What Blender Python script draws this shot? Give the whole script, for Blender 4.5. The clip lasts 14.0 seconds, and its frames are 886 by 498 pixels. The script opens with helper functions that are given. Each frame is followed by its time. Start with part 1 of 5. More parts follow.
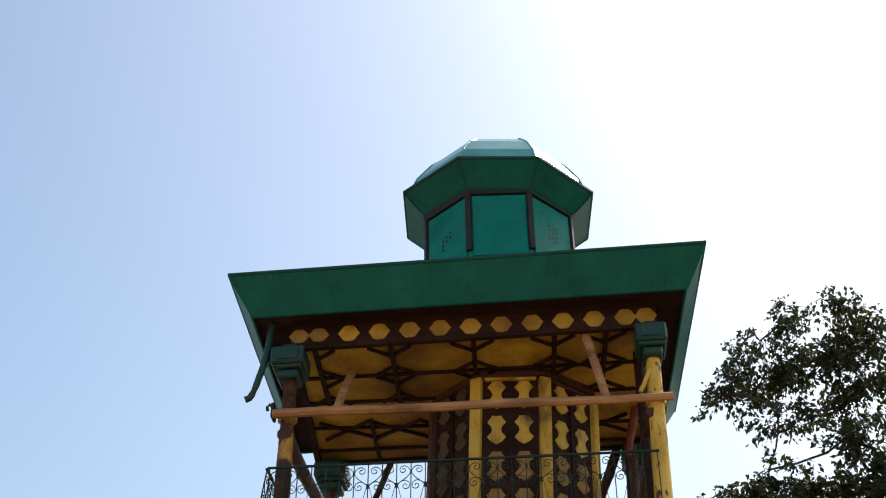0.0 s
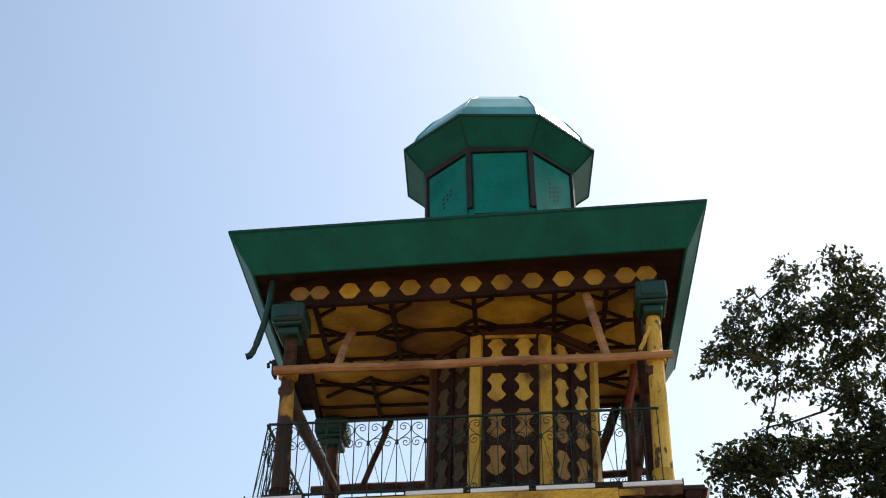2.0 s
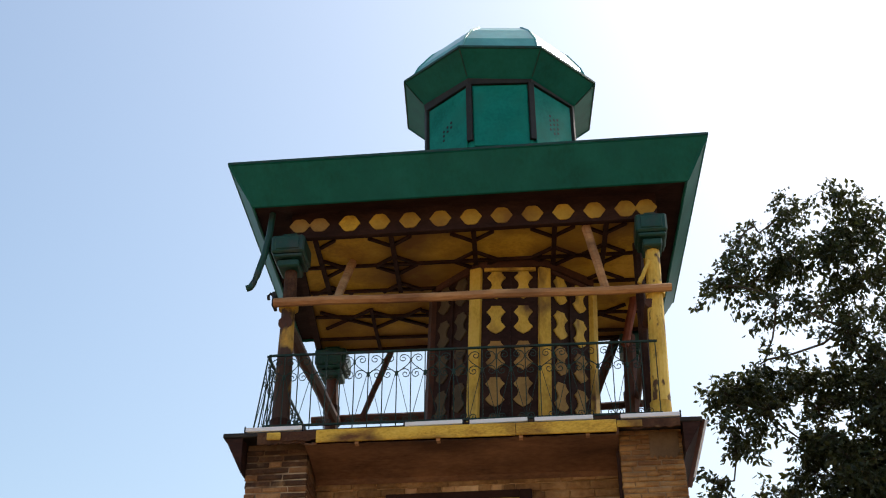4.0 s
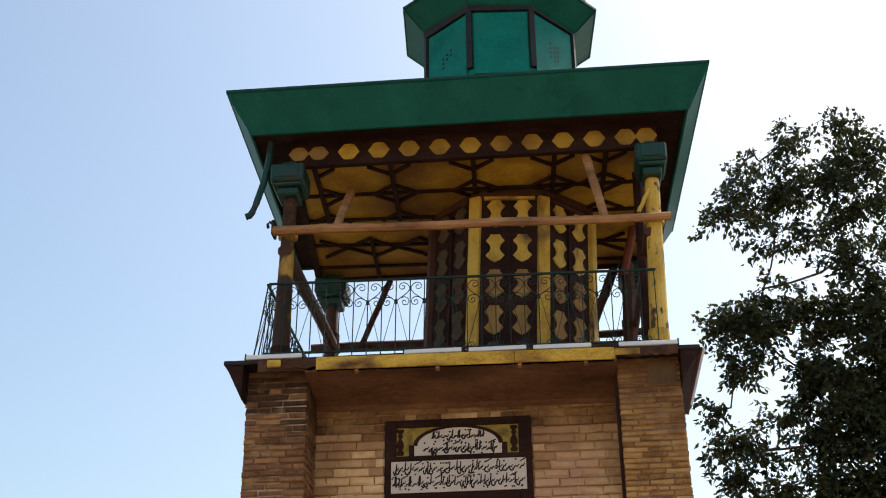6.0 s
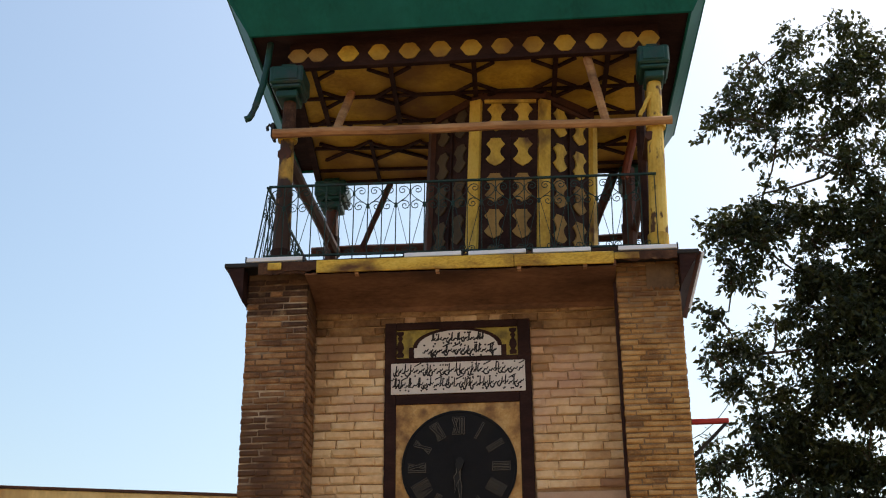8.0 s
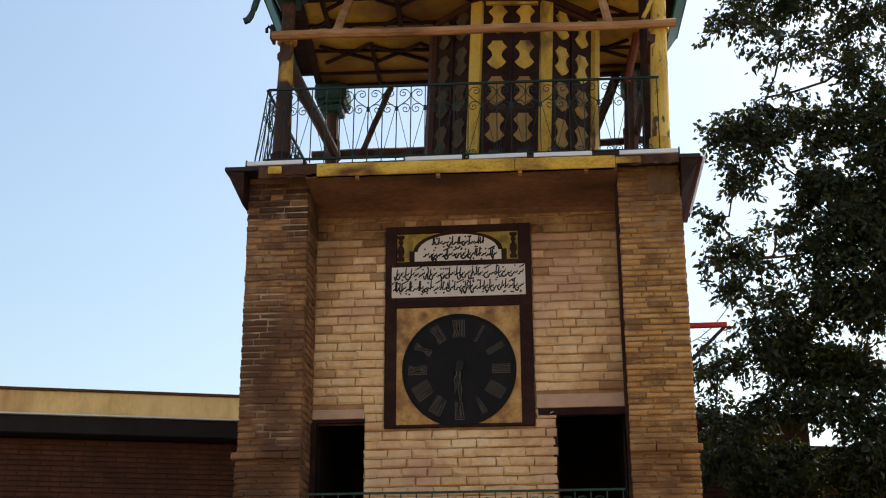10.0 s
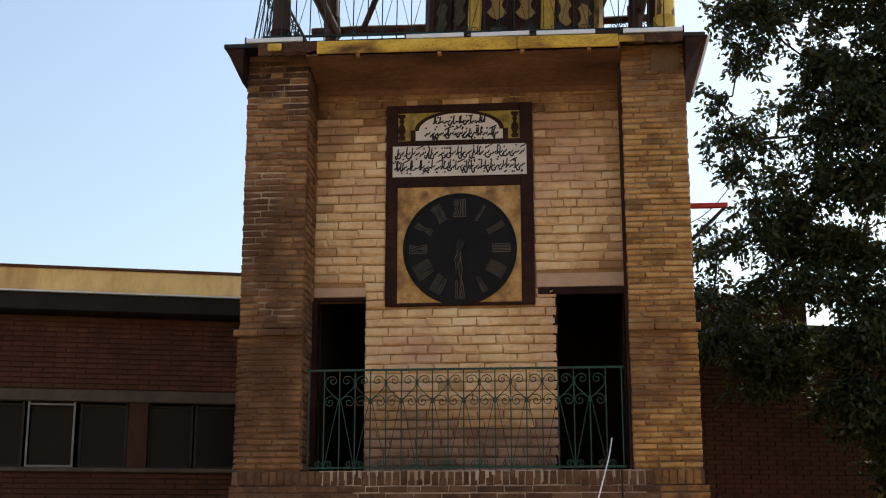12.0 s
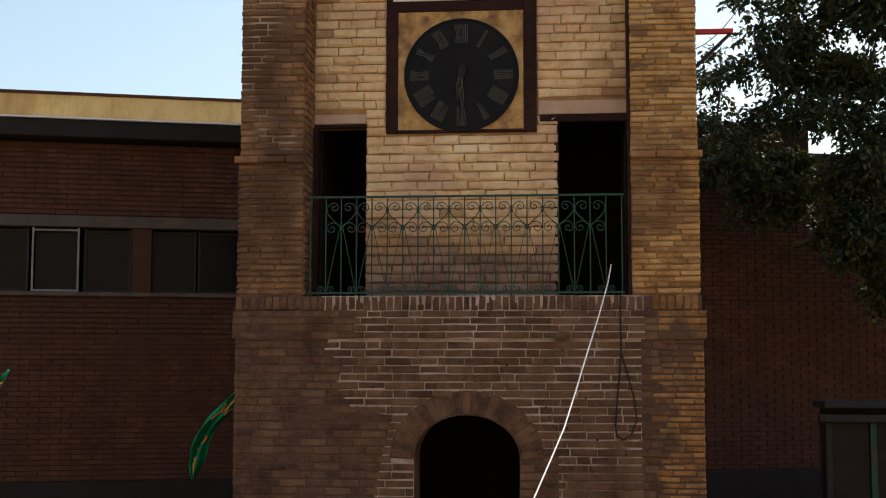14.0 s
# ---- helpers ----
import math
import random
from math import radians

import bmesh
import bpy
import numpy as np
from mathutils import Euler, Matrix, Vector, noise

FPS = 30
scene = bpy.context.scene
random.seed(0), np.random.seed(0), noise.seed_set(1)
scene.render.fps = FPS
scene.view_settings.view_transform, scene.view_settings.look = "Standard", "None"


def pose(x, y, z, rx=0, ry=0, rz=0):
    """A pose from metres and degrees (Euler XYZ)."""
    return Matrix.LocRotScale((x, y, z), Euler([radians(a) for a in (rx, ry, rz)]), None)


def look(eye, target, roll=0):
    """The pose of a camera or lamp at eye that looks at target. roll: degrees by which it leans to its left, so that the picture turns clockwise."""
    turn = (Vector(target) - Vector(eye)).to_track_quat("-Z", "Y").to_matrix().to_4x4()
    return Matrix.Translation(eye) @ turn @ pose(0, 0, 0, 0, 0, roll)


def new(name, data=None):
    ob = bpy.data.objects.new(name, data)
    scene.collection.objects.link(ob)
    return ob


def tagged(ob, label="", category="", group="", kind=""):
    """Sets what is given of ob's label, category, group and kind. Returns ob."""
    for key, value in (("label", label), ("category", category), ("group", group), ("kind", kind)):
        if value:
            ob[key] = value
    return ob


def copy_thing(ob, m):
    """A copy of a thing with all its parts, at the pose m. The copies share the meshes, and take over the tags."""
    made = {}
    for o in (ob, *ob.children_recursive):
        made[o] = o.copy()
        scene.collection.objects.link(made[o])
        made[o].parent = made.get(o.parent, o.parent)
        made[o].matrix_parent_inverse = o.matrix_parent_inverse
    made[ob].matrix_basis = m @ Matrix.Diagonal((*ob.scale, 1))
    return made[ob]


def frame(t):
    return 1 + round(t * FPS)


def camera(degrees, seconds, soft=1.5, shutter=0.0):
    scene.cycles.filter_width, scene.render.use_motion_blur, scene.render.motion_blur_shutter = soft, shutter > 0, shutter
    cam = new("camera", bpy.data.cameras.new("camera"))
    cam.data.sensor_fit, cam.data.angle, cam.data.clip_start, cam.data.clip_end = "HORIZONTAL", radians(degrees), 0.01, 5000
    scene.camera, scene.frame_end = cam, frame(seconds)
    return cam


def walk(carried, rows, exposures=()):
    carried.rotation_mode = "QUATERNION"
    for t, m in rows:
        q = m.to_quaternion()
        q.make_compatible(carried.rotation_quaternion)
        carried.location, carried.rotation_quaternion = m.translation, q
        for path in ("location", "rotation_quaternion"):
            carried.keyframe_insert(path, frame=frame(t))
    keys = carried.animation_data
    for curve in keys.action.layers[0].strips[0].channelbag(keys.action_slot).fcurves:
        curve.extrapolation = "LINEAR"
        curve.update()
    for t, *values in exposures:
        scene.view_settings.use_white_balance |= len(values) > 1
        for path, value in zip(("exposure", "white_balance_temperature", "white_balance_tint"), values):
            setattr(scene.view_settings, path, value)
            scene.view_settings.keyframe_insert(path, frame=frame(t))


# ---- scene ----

# camera: stands still on a raised spot before the tower and tilts down
EYE = (0.866, -11.0, 2.3)
cam = camera(38.4, 14.0, soft=1.1)
ROWS = [
    (0.0, 5.695, 35.030, 0.862),
    (0.5, 5.686, 34.669, 0.814),
    (1.0, 5.680, 34.282, 0.802),
    (1.5, 5.674, 33.666, 0.792),
    (2.0, 5.649, 33.134, 0.748),
    (2.5, 5.652, 32.538, 0.735),
    (3.0, 5.615, 31.664, 0.687),
    (5.5, 5.517, 27.816, 0.579),
    (6.0, 5.501, 26.883, 0.571),
    (6.5, 5.486, 25.961, 0.536),
    (7.0, 5.461, 24.804, 0.511),
    (7.5, 5.436, 23.871, 0.433),
    (8.0, 5.428, 22.542, 0.407),
    (10.5, 5.399, 17.366, 0.238),
    (11.0, 5.390, 16.256, 0.209),
    (11.5, 5.378, 14.295, 0.126),
    (12.0, 5.388, 12.796, 0.046),
    (12.5, 5.418, 11.198, -0.006),
    (13.0, 5.432, 9.831, -0.010),
    (13.5, 5.424, 7.296, -0.058),
    (14.0, 5.420, 5.024, -0.091),
]
EXPOSURES = [(0.0, 0.42), (14.0, 0.42)]
walk(cam, [(t, pose(*EYE, 90 + pitch, roll, yaw)) for t, yaw, pitch, roll in ROWS], EXPOSURES)

# ---------------------------------------------------------------- light
SUN_EL, SUN_AZ = 52.0, 46.0          # degrees above the horizon; degrees from +y towards +x
world = bpy.data.worlds.new("sky")
scene.world = world
world.use_nodes = True
wn = world.node_tree
sky = wn.nodes.new("ShaderNodeTexSky")
sky.sky_type = "NISHITA"
sky.sun_disc = False
sky.sun_elevation, sky.sun_rotation = radians(SUN_EL), radians(SUN_AZ)
sky.air_density, sky.dust_density, sky.ozone_density = 1.2, 2.7, 0.5
wn.nodes["Background"].inputs["Strength"].default_value = 0.15
sky_tint = wn.nodes.new("ShaderNodeMixRGB")              # slight green tint multiplied over the sky colour
sky_tint.blend_type = "MULTIPLY"
sky_tint.inputs[0].default_value, sky_tint.inputs[2].default_value = 1.0, (0.972, 1.0, 0.968, 1)
wn.links.new(sky.outputs[0], sky_tint.inputs[1])
wn.links.new(sky_tint.outputs[0], wn.nodes["Background"].inputs[0])
sun = new("sun", bpy.data.lights.new("sun", "SUN"))
sun.data.energy, sun.data.angle, sun.data.color = 3.0, radians(0.5), (1.0, 0.94, 0.85)
s_dir = Vector((math.sin(radians(SUN_AZ)) * math.cos(radians(SUN_EL)), math.cos(radians(SUN_AZ)) * math.cos(radians(SUN_EL)), math.sin(radians(SUN_EL))))
sun.matrix_world = look(s_dir * 60, (0, 0, 0))


# ---------------------------------------------------------------- materials
def surface(name, stops, rough=0.8, grain=6.0, fine=60.0, bump=0.3, metal=0.0, vary=0.0, stain=None, stain_scale=1.3, stain_low=0.52, stain_high=0.7, stretch=(1, 1, 1), depth=0.01, spec=0.3, stain_at=(3.7, 1.3, 9.1)):
    """Procedural surface: colours by large and fine noise, a random shade per piece, stains and relief."""
    m = bpy.data.materials.new(name)
    m.use_nodes = True
    nt = m.node_tree
    n, l = nt.nodes, nt.links
    b = n["Principled BSDF"]
    b.inputs["Roughness"].default_value = rough
    b.inputs["Metallic"].default_value = metal
    b.inputs["Specular IOR Level"].default_value = spec
    geo = n.new("ShaderNodeNewGeometry")
    mp = n.new("ShaderNodeMapping")
    mp.inputs["Scale"].default_value = stretch
    l.new(geo.outputs["Position"], mp.inputs[0])
    big = n.new("ShaderNodeTexNoise")
    big.inputs["Scale"].default_value, big.inputs["Detail"].default_value, big.inputs["Roughness"].default_value = grain, 8, 0.65
    l.new(mp.outputs[0], big.inputs["Vector"])
    small = n.new("ShaderNodeTexNoise")
    small.inputs["Scale"].default_value, small.inputs["Detail"].default_value = fine, 6
    l.new(mp.outputs[0], small.inputs["Vector"])
    mix = n.new("ShaderNodeMath")
    mix.operation = "MULTIPLY_ADD"
    mix.inputs[1].default_value = 0.35
    l.new(small.outputs[0], mix.inputs[0])
    l.new(big.outputs[0], mix.inputs[2])
    last = mix.outputs[0]
    if vary:
        info = n.new("ShaderNodeObjectInfo")
        both = n.new("ShaderNodeMath")
        both.operation = "ADD"
        l.new(info.outputs["Random"], both.inputs[0])
        l.new(geo.outputs["Random Per Island"], both.inputs[1])
        fr = n.new("ShaderNodeMath")
        fr.operation = "FRACT"
        l.new(both.outputs[0], fr.inputs[0])
        add = n.new("ShaderNodeMath")
        add.operation = "MULTIPLY_ADD"
        add.inputs[1].default_value = vary
        l.new(fr.outputs[0], add.inputs[0])
        l.new(last, add.inputs[2])
        sub = n.new("ShaderNodeMath")
        sub.operation = "SUBTRACT"
        sub.inputs[1].default_value = vary / 2
        l.new(add.outputs[0], sub.inputs[0])
        last = sub.outputs[0]
    ramp = n.new("ShaderNodeValToRGB")
    lo, hi = 0.48, 0.9
    for i, c in enumerate(stops):
        p = lo + (hi - lo) * i / max(1, len(stops) - 1)
        e = ramp.color_ramp.elements[i] if i < 2 else ramp.color_ramp.elements.new(p)
        e.position, e.color = p, (*c, 1)
    l.new(last, ramp.inputs[0])
    colour = ramp.outputs[0]
    if stain:
        st = n.new("ShaderNodeTexNoise")
        st.inputs["Scale"].default_value, st.inputs["Detail"].default_value = stain_scale, 7
        off = n.new("ShaderNodeMapping")
        off.inputs["Location"].default_value = stain_at
        l.new(mp.outputs[0], off.inputs[0])
        l.new(off.outputs[0], st.inputs["Vector"])
        sr = n.new("ShaderNodeValToRGB")
        sr.color_ramp.elements[0].position, sr.color_ramp.elements[1].position = stain_low, stain_high
        l.new(st.outputs[0], sr.inputs[0])
        mc = n.new("ShaderNodeMixRGB")
        mc.inputs[2].default_value = (*stain, 1)
        l.new(sr.outputs[0], mc.inputs[0])
        l.new(colour, mc.inputs[1])
        colour = mc.outputs[0]
    l.new(colour, b.inputs["Base Color"])
    if bump:
        bp = n.new("ShaderNodeBump")
        bp.inputs["Strength"].default_value, bp.inputs["Distance"].default_value = bump, depth
        l.new(last if not vary else mix.outputs[0], bp.inputs["Height"])
        l.new(bp.outputs[0], b.inputs["Normal"])
    return m


M = {}
M["brick"] = surface("brick_ochre", [(0.20, 0.10, 0.038), (0.46, 0.25, 0.085), (0.58, 0.36, 0.15)], 0.9, 5, 70, 0.8, vary=0.28, stain=(0.16, 0.075, 0.035), stain_scale=1.3, stain_low=0.50, stain_high=0.70)
M["brick_left"] = surface("brick_red_brown", [(0.13, 0.062, 0.030), (0.27, 0.135, 0.060), (0.41, 0.235, 0.105)], 0.9, 5, 70, 0.8, vary=0.26, stain=(0.10, 0.05, 0.027), stain_scale=1.2, stain_low=0.45, stain_high=0.66)
M["mortar_left"] = surface("mortar_pale_patches", [(0.10, 0.055, 0.03), (0.20, 0.12, 0.068)], 0.95, 4, 80, 0.6, stain=(0.46, 0.36, 0.25), stain_scale=1.9, stain_low=0.56, stain_high=0.68)
M["brick_base"] = surface("brick_brown", [(0.064, 0.032, 0.019), (0.125, 0.063, 0.036), (0.20, 0.112, 0.064)], 0.9, 5, 50, 0.9, vary=0.24, stain=(0.17, 0.108, 0.07), stain_scale=5.5, stain_low=0.56, stain_high=0.78)
M["brick_pale"] = surface("brick_limewashed", [(0.60, 0.375, 0.19), (0.79, 0.555, 0.30), (0.88, 0.69, 0.43)], 0.9, 2.2, 22, 1.0, vary=0.14, stain=(0.52, 0.305, 0.215), stain_scale=1.0, stain_low=0.50, stain_high=0.72, depth=0.02)
M["mortar"] = surface("mortar_sandy", [(0.13, 0.08, 0.045), (0.26, 0.17, 0.095), (0.44, 0.33, 0.22)], 0.95, 2.2, 80, 0.6)
M["mortar_pale"] = surface("mortar_limewashed", [(0.27, 0.145, 0.065), (0.54, 0.34, 0.17)], 0.95, 5, 70, 0.7)
M["mortar_white"] = surface("mortar_gypsum", [(0.24, 0.175, 0.125), (0.42, 0.33, 0.255), (0.58, 0.475, 0.39)], 0.95, 3.5, 60, 0.6, stain=(0.13, 0.08, 0.055), stain_scale=1.7, stain_low=0.57, stain_high=0.70)
M["green"] = surface("green_sheet_metal", [(0.002, 0.074, 0.058), (0.004, 0.108, 0.084), (0.008, 0.13, 0.104)], 0.5, 2.5, 30, 0.12, stain=(0.004, 0.095, 0.078), stain_scale=2.2, stretch=(1, 1, 0.5), spec=0.16)
M["green_cupola"] = surface("turquoise_green_sheet_metal", [(0.003, 0.14, 0.115), (0.007, 0.205, 0.17), (0.012, 0.25, 0.21)], 0.5, 2.5, 30, 0.12, stain=(0.012, 0.18, 0.145), stain_scale=2.2, spec=0.08)
M["green_dark"] = surface("dark_green_paint", [(0.003, 0.035, 0.026), (0.007, 0.06, 0.045)], 0.5, 5, 50, 0.25, stain=(0.03, 0.045, 0.04), stain_scale=7, spec=0.4)
# railing green darkened: the backlit silhouette is put into the colour
M["iron_backlit_green"] = surface("backlit_dark_green_iron", [(0.006, 0.022, 0.018), (0.012, 0.045, 0.035)], 0.55, 9, 80, 0.2, stain=(0.03, 0.02, 0.014), stain_scale=6)
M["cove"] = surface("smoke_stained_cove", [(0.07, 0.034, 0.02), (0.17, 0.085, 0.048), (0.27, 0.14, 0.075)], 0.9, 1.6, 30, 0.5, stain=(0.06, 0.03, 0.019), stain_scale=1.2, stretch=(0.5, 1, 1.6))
M["green_iron"] = surface("green_wrought_iron_paint", [(0.007, 0.040, 0.030), (0.015, 0.078, 0.056)], 0.55, 9, 80, 0.2, stain=(0.06, 0.04, 0.025), stain_scale=6, spec=0.35)
M["yellow"] = surface("weathered_yellow_paint", [(0.40, 0.23, 0.03), (0.62, 0.40, 0.06), (0.72, 0.50, 0.11)], 0.65, 3, 40, 0.3, stain=(0.12, 0.06, 0.028), stain_scale=3.2, stain_low=0.52, stain_high=0.68, stretch=(1, 1, 0.6))
M["fascia"] = surface("rain_streaked_yellow_beam", [(0.36, 0.19, 0.025), (0.66, 0.42, 0.055), (0.82, 0.58, 0.11)], 0.7, 2.5, 40, 0.5, stain=(0.12, 0.05, 0.018), stain_scale=2.4, stain_low=0.50, stain_high=0.66, stretch=(0.8, 1, 1.6))
M["yellow_ceiling"] = surface("yellow_ceiling_paint", [(0.36, 0.20, 0.025), (0.58, 0.36, 0.04), (0.70, 0.46, 0.075)], 0.7, 2, 30, 0.2, stain=(0.22, 0.11, 0.025), stain_scale=1.1, stain_low=0.42, stain_high=0.66)
M["brown"] = surface("dark_brown_painted_wood", [(0.018, 0.008, 0.007), (0.034, 0.015, 0.012), (0.055, 0.026, 0.019)], 0.7, 6, 60, 0.3, stretch=(0.4, 1, 1), spec=0.12)
M["red_brown"] = surface("red_brown_wood", [(0.05, 0.02, 0.013), (0.10, 0.038, 0.023)], 0.65, 6, 60, 0.3)
M["timber"] = surface("bare_timber", [(0.24, 0.105, 0.045), (0.44, 0.23, 0.10), (0.56, 0.33, 0.16)], 0.75, 4, 40, 0.4, stretch=(0.25, 1, 1), stain=(0.16, 0.08, 0.04), stain_scale=4)
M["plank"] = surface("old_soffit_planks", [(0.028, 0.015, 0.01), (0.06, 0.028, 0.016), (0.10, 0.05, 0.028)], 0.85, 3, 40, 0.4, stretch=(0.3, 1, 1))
M["black"] = surface("blackened_dial_iron", [(0.007, 0.007, 0.008), (0.012, 0.012, 0.014)], 0.65, 5, 50, 0.1, stain=(0.014, 0.013, 0.012), stain_scale=4, spec=0.15)
# dim yellow: faded lower rows, and shade painted on the left core faces
M["faded"] = surface("faded_and_shaded_yellow", [(0.065, 0.042, 0.024), (0.11, 0.074, 0.036)], 0.8, 4, 50, 0.3, stain=(0.04, 0.028, 0.02), stain_scale=3)
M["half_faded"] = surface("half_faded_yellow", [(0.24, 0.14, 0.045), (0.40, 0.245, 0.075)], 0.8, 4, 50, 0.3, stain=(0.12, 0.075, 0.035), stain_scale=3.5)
M["numeral"] = surface("dark_numeral_paint", [(0.004, 0.004, 0.004), (0.008, 0.008, 0.008)], 0.5, 8, 60, 0.1)
M["outline"] = surface("worn_numeral_edge", [(0.10, 0.088, 0.068), (0.19, 0.165, 0.125)], 0.6, 12, 80, 0.1)
M["ochre"] = surface("ochre_dial_board", [(0.30, 0.155, 0.045), (0.50, 0.29, 0.095), (0.62, 0.42, 0.18)], 0.6, 7, 50, 0.2, stain=(0.20, 0.10, 0.04), stain_scale=6, stain_low=0.52, stain_high=0.70)
M["spandrel"] = surface("dull_yellow_green_paint", [(0.22, 0.16, 0.03), (0.36, 0.27, 0.05), (0.46, 0.35, 0.08)], 0.7, 6, 50, 0.2, stain=(0.12, 0.085, 0.03), stain_scale=7, stain_low=0.5, stain_high=0.7)
M["white"] = surface("white_plaster_panel", [(0.62, 0.56, 0.50), (0.74, 0.68, 0.62)], 0.7, 5, 50, 0.15)
M["ink"] = surface("black_ink", [(0.015, 0.012, 0.012), (0.025, 0.02, 0.02)], 0.7, 8, 60, 0.0)
M["strip"] = surface("white_aluminium", [(0.78, 0.78, 0.80), (0.86, 0.86, 0.88)], 0.45, 6, 60, 0.1)
M["dark_iron"] = surface("dark_iron", [(0.012, 0.011, 0.011), (0.03, 0.026, 0.024)], 0.6, 8, 60, 0.2)
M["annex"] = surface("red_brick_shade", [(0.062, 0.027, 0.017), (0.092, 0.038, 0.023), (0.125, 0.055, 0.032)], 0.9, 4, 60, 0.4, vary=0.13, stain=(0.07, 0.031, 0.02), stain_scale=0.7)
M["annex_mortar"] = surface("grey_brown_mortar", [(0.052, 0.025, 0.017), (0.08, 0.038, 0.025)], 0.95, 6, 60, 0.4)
M["parapet"] = surface("yellow_ochre_render", [(0.56, 0.37, 0.13), (0.74, 0.52, 0.21), (0.80, 0.59, 0.27)], 0.85, 2, 30, 0.3, stain=(0.46, 0.27, 0.10), stain_scale=2.0, stain_low=0.55, stain_high=0.72, stretch=(1, 1, 0.4))
M["grey"] = surface("dark_painted_eave", [(0.010, 0.008, 0.008), (0.022, 0.018, 0.017)], 0.7, 4, 40, 0.2)
M["concrete"] = surface("stained_concrete", [(0.07, 0.055, 0.045), (0.13, 0.105, 0.085)], 0.9, 4, 60, 0.4)
M["frame_grey"] = surface("pale_window_frame", [(0.18, 0.18, 0.18), (0.30, 0.30, 0.30)], 0.5, 6, 60, 0.1)
M["dark"] = surface("dark_room_plaster", [(0.02, 0.018, 0.016), (0.04, 0.035, 0.03)], 0.9, 3, 40, 0.2)
M["room"] = surface("near_black_surface", [(0.016, 0.012, 0.01), (0.035, 0.027, 0.022)], 0.95, 5, 60, 0.4)
M["red"] = surface("red_paint", [(0.42, 0.03, 0.02), (0.55, 0.05, 0.04)], 0.5, 6, 50, 0.1)
M["rope"] = surface("white_nylon_rope", [(0.80, 0.76, 0.70), (0.88, 0.84, 0.78)], 0.8, 60, 300, 0.3)
M["cable"] = surface("dark_cable", [(0.015, 0.008, 0.006), (0.03, 0.015, 0.011)], 0.6, 20, 90, 0.1)
M["flag_green"] = surface("green_flag_cloth", [(0.0, 0.17, 0.065), (0.006, 0.32, 0.135)], 0.75, 6, 200, 0.15)
M["flag_orange"] = surface("orange_flag_print", [(0.65, 0.14, 0.02), (0.80, 0.32, 0.06)], 0.75, 20, 200, 0.1)
M["ground"] = surface("sandy_brick_paving", [(0.18, 0.12, 0.07), (0.25, 0.175, 0.105), (0.31, 0.23, 0.145)], 0.92, 1.5, 40, 0.4, stain=(0.16, 0.11, 0.065), stain_scale=0.4)
M["court"] = surface("bounce_wall_ochre_brick", [(0.60, 0.43, 0.24), (0.72, 0.53, 0.31), (0.78, 0.60, 0.38)], 0.9, 1.5, 40, 0.4, stain=(0.55, 0.38, 0.21), stain_scale=0.5)
M["post_worn"] = surface("flaked_post_paint", [(0.36, 0.19, 0.03), (0.56, 0.34, 0.06)], 0.65, 3, 40, 0.3, stain=(0.055, 0.028, 0.018), stain_scale=3.4, stain_low=0.45, stain_high=0.53, stretch=(1, 1, 0.7))
M["plaster"] = surface("pinkish_lime_plaster", [(0.50, 0.33, 0.22), (0.62, 0.44, 0.31)], 0.9, 5, 60, 0.3)
M["gypsum"] = surface("white_gypsum_pointing", [(0.30, 0.21, 0.15), (0.56, 0.46, 0.38)], 0.95, 3, 60, 0.6, stain=(0.14, 0.085, 0.06), stain_scale=1.6, stain_low=0.5, stain_high=0.62)
M["brick_corner"] = surface("brick_rusty_ochre", [(0.15, 0.07, 0.026), (0.34, 0.165, 0.052), (0.46, 0.26, 0.092)], 0.9, 6, 60, 0.9, vary=0.26, stain=(0.11, 0.058, 0.034), stain_scale=2.6, stain_low=0.46, stain_high=0.64)
# lower niche courses: dirt and the recess's shade painted into the colour
M["brick_bare"] = surface("brick_lower_dirt_and_shade", [(0.24, 0.142, 0.093), (0.35, 0.224, 0.152), (0.45, 0.305, 0.21)], 0.9, 2.6, 26, 1.0, vary=0.16, stain=(0.16, 0.10, 0.073), stain_scale=1.7, stain_low=0.5, stain_high=0.7)
# upper niche courses: smoke stain and the ledge's shade painted into the colour
M["brick_smoke_shade"] = surface("brick_upper_smoke_and_shade", [(0.13, 0.068, 0.03), (0.27, 0.15, 0.066), (0.42, 0.26, 0.12)], 0.9, 2.4, 26, 1.0, vary=0.18, stain=(0.11, 0.057, 0.03), stain_scale=1.6, stain_low=0.46, stain_high=0.66)
M["rotten"] = surface("rotten_sooty_timber", [(0.03, 0.014, 0.009), (0.075, 0.034, 0.019), (0.14, 0.07, 0.035)], 0.9, 5, 50, 0.9, stain=(0.22, 0.14, 0.07), stain_scale=7, stain_low=0.62, stain_high=0.74)
M["plaster_smear"] = surface("smeared_cement_patch", [(0.09, 0.055, 0.03), (0.20, 0.125, 0.068)], 0.95, 3, 40, 0.5)
M["mortar_dull"] = surface("dull_earthen_mortar", [(0.07, 0.04, 0.026), (0.13, 0.08, 0.052)], 0.95, 4, 60, 0.5)
M["mortar_dirt_shade"] = surface("lower_mortar_dirt_and_shade", [(0.11, 0.062, 0.04), (0.22, 0.135, 0.09)], 0.95, 5, 70, 0.7)
M["dome"] = surface("glossy_turquoise_sheet_metal", [(0.03, 0.26, 0.25), (0.05, 0.33, 0.315), (0.08, 0.39, 0.37)], 0.28, 2.5, 30, 0.10, stain=(0.04, 0.24, 0.22), stain_scale=2.2, spec=0.9)
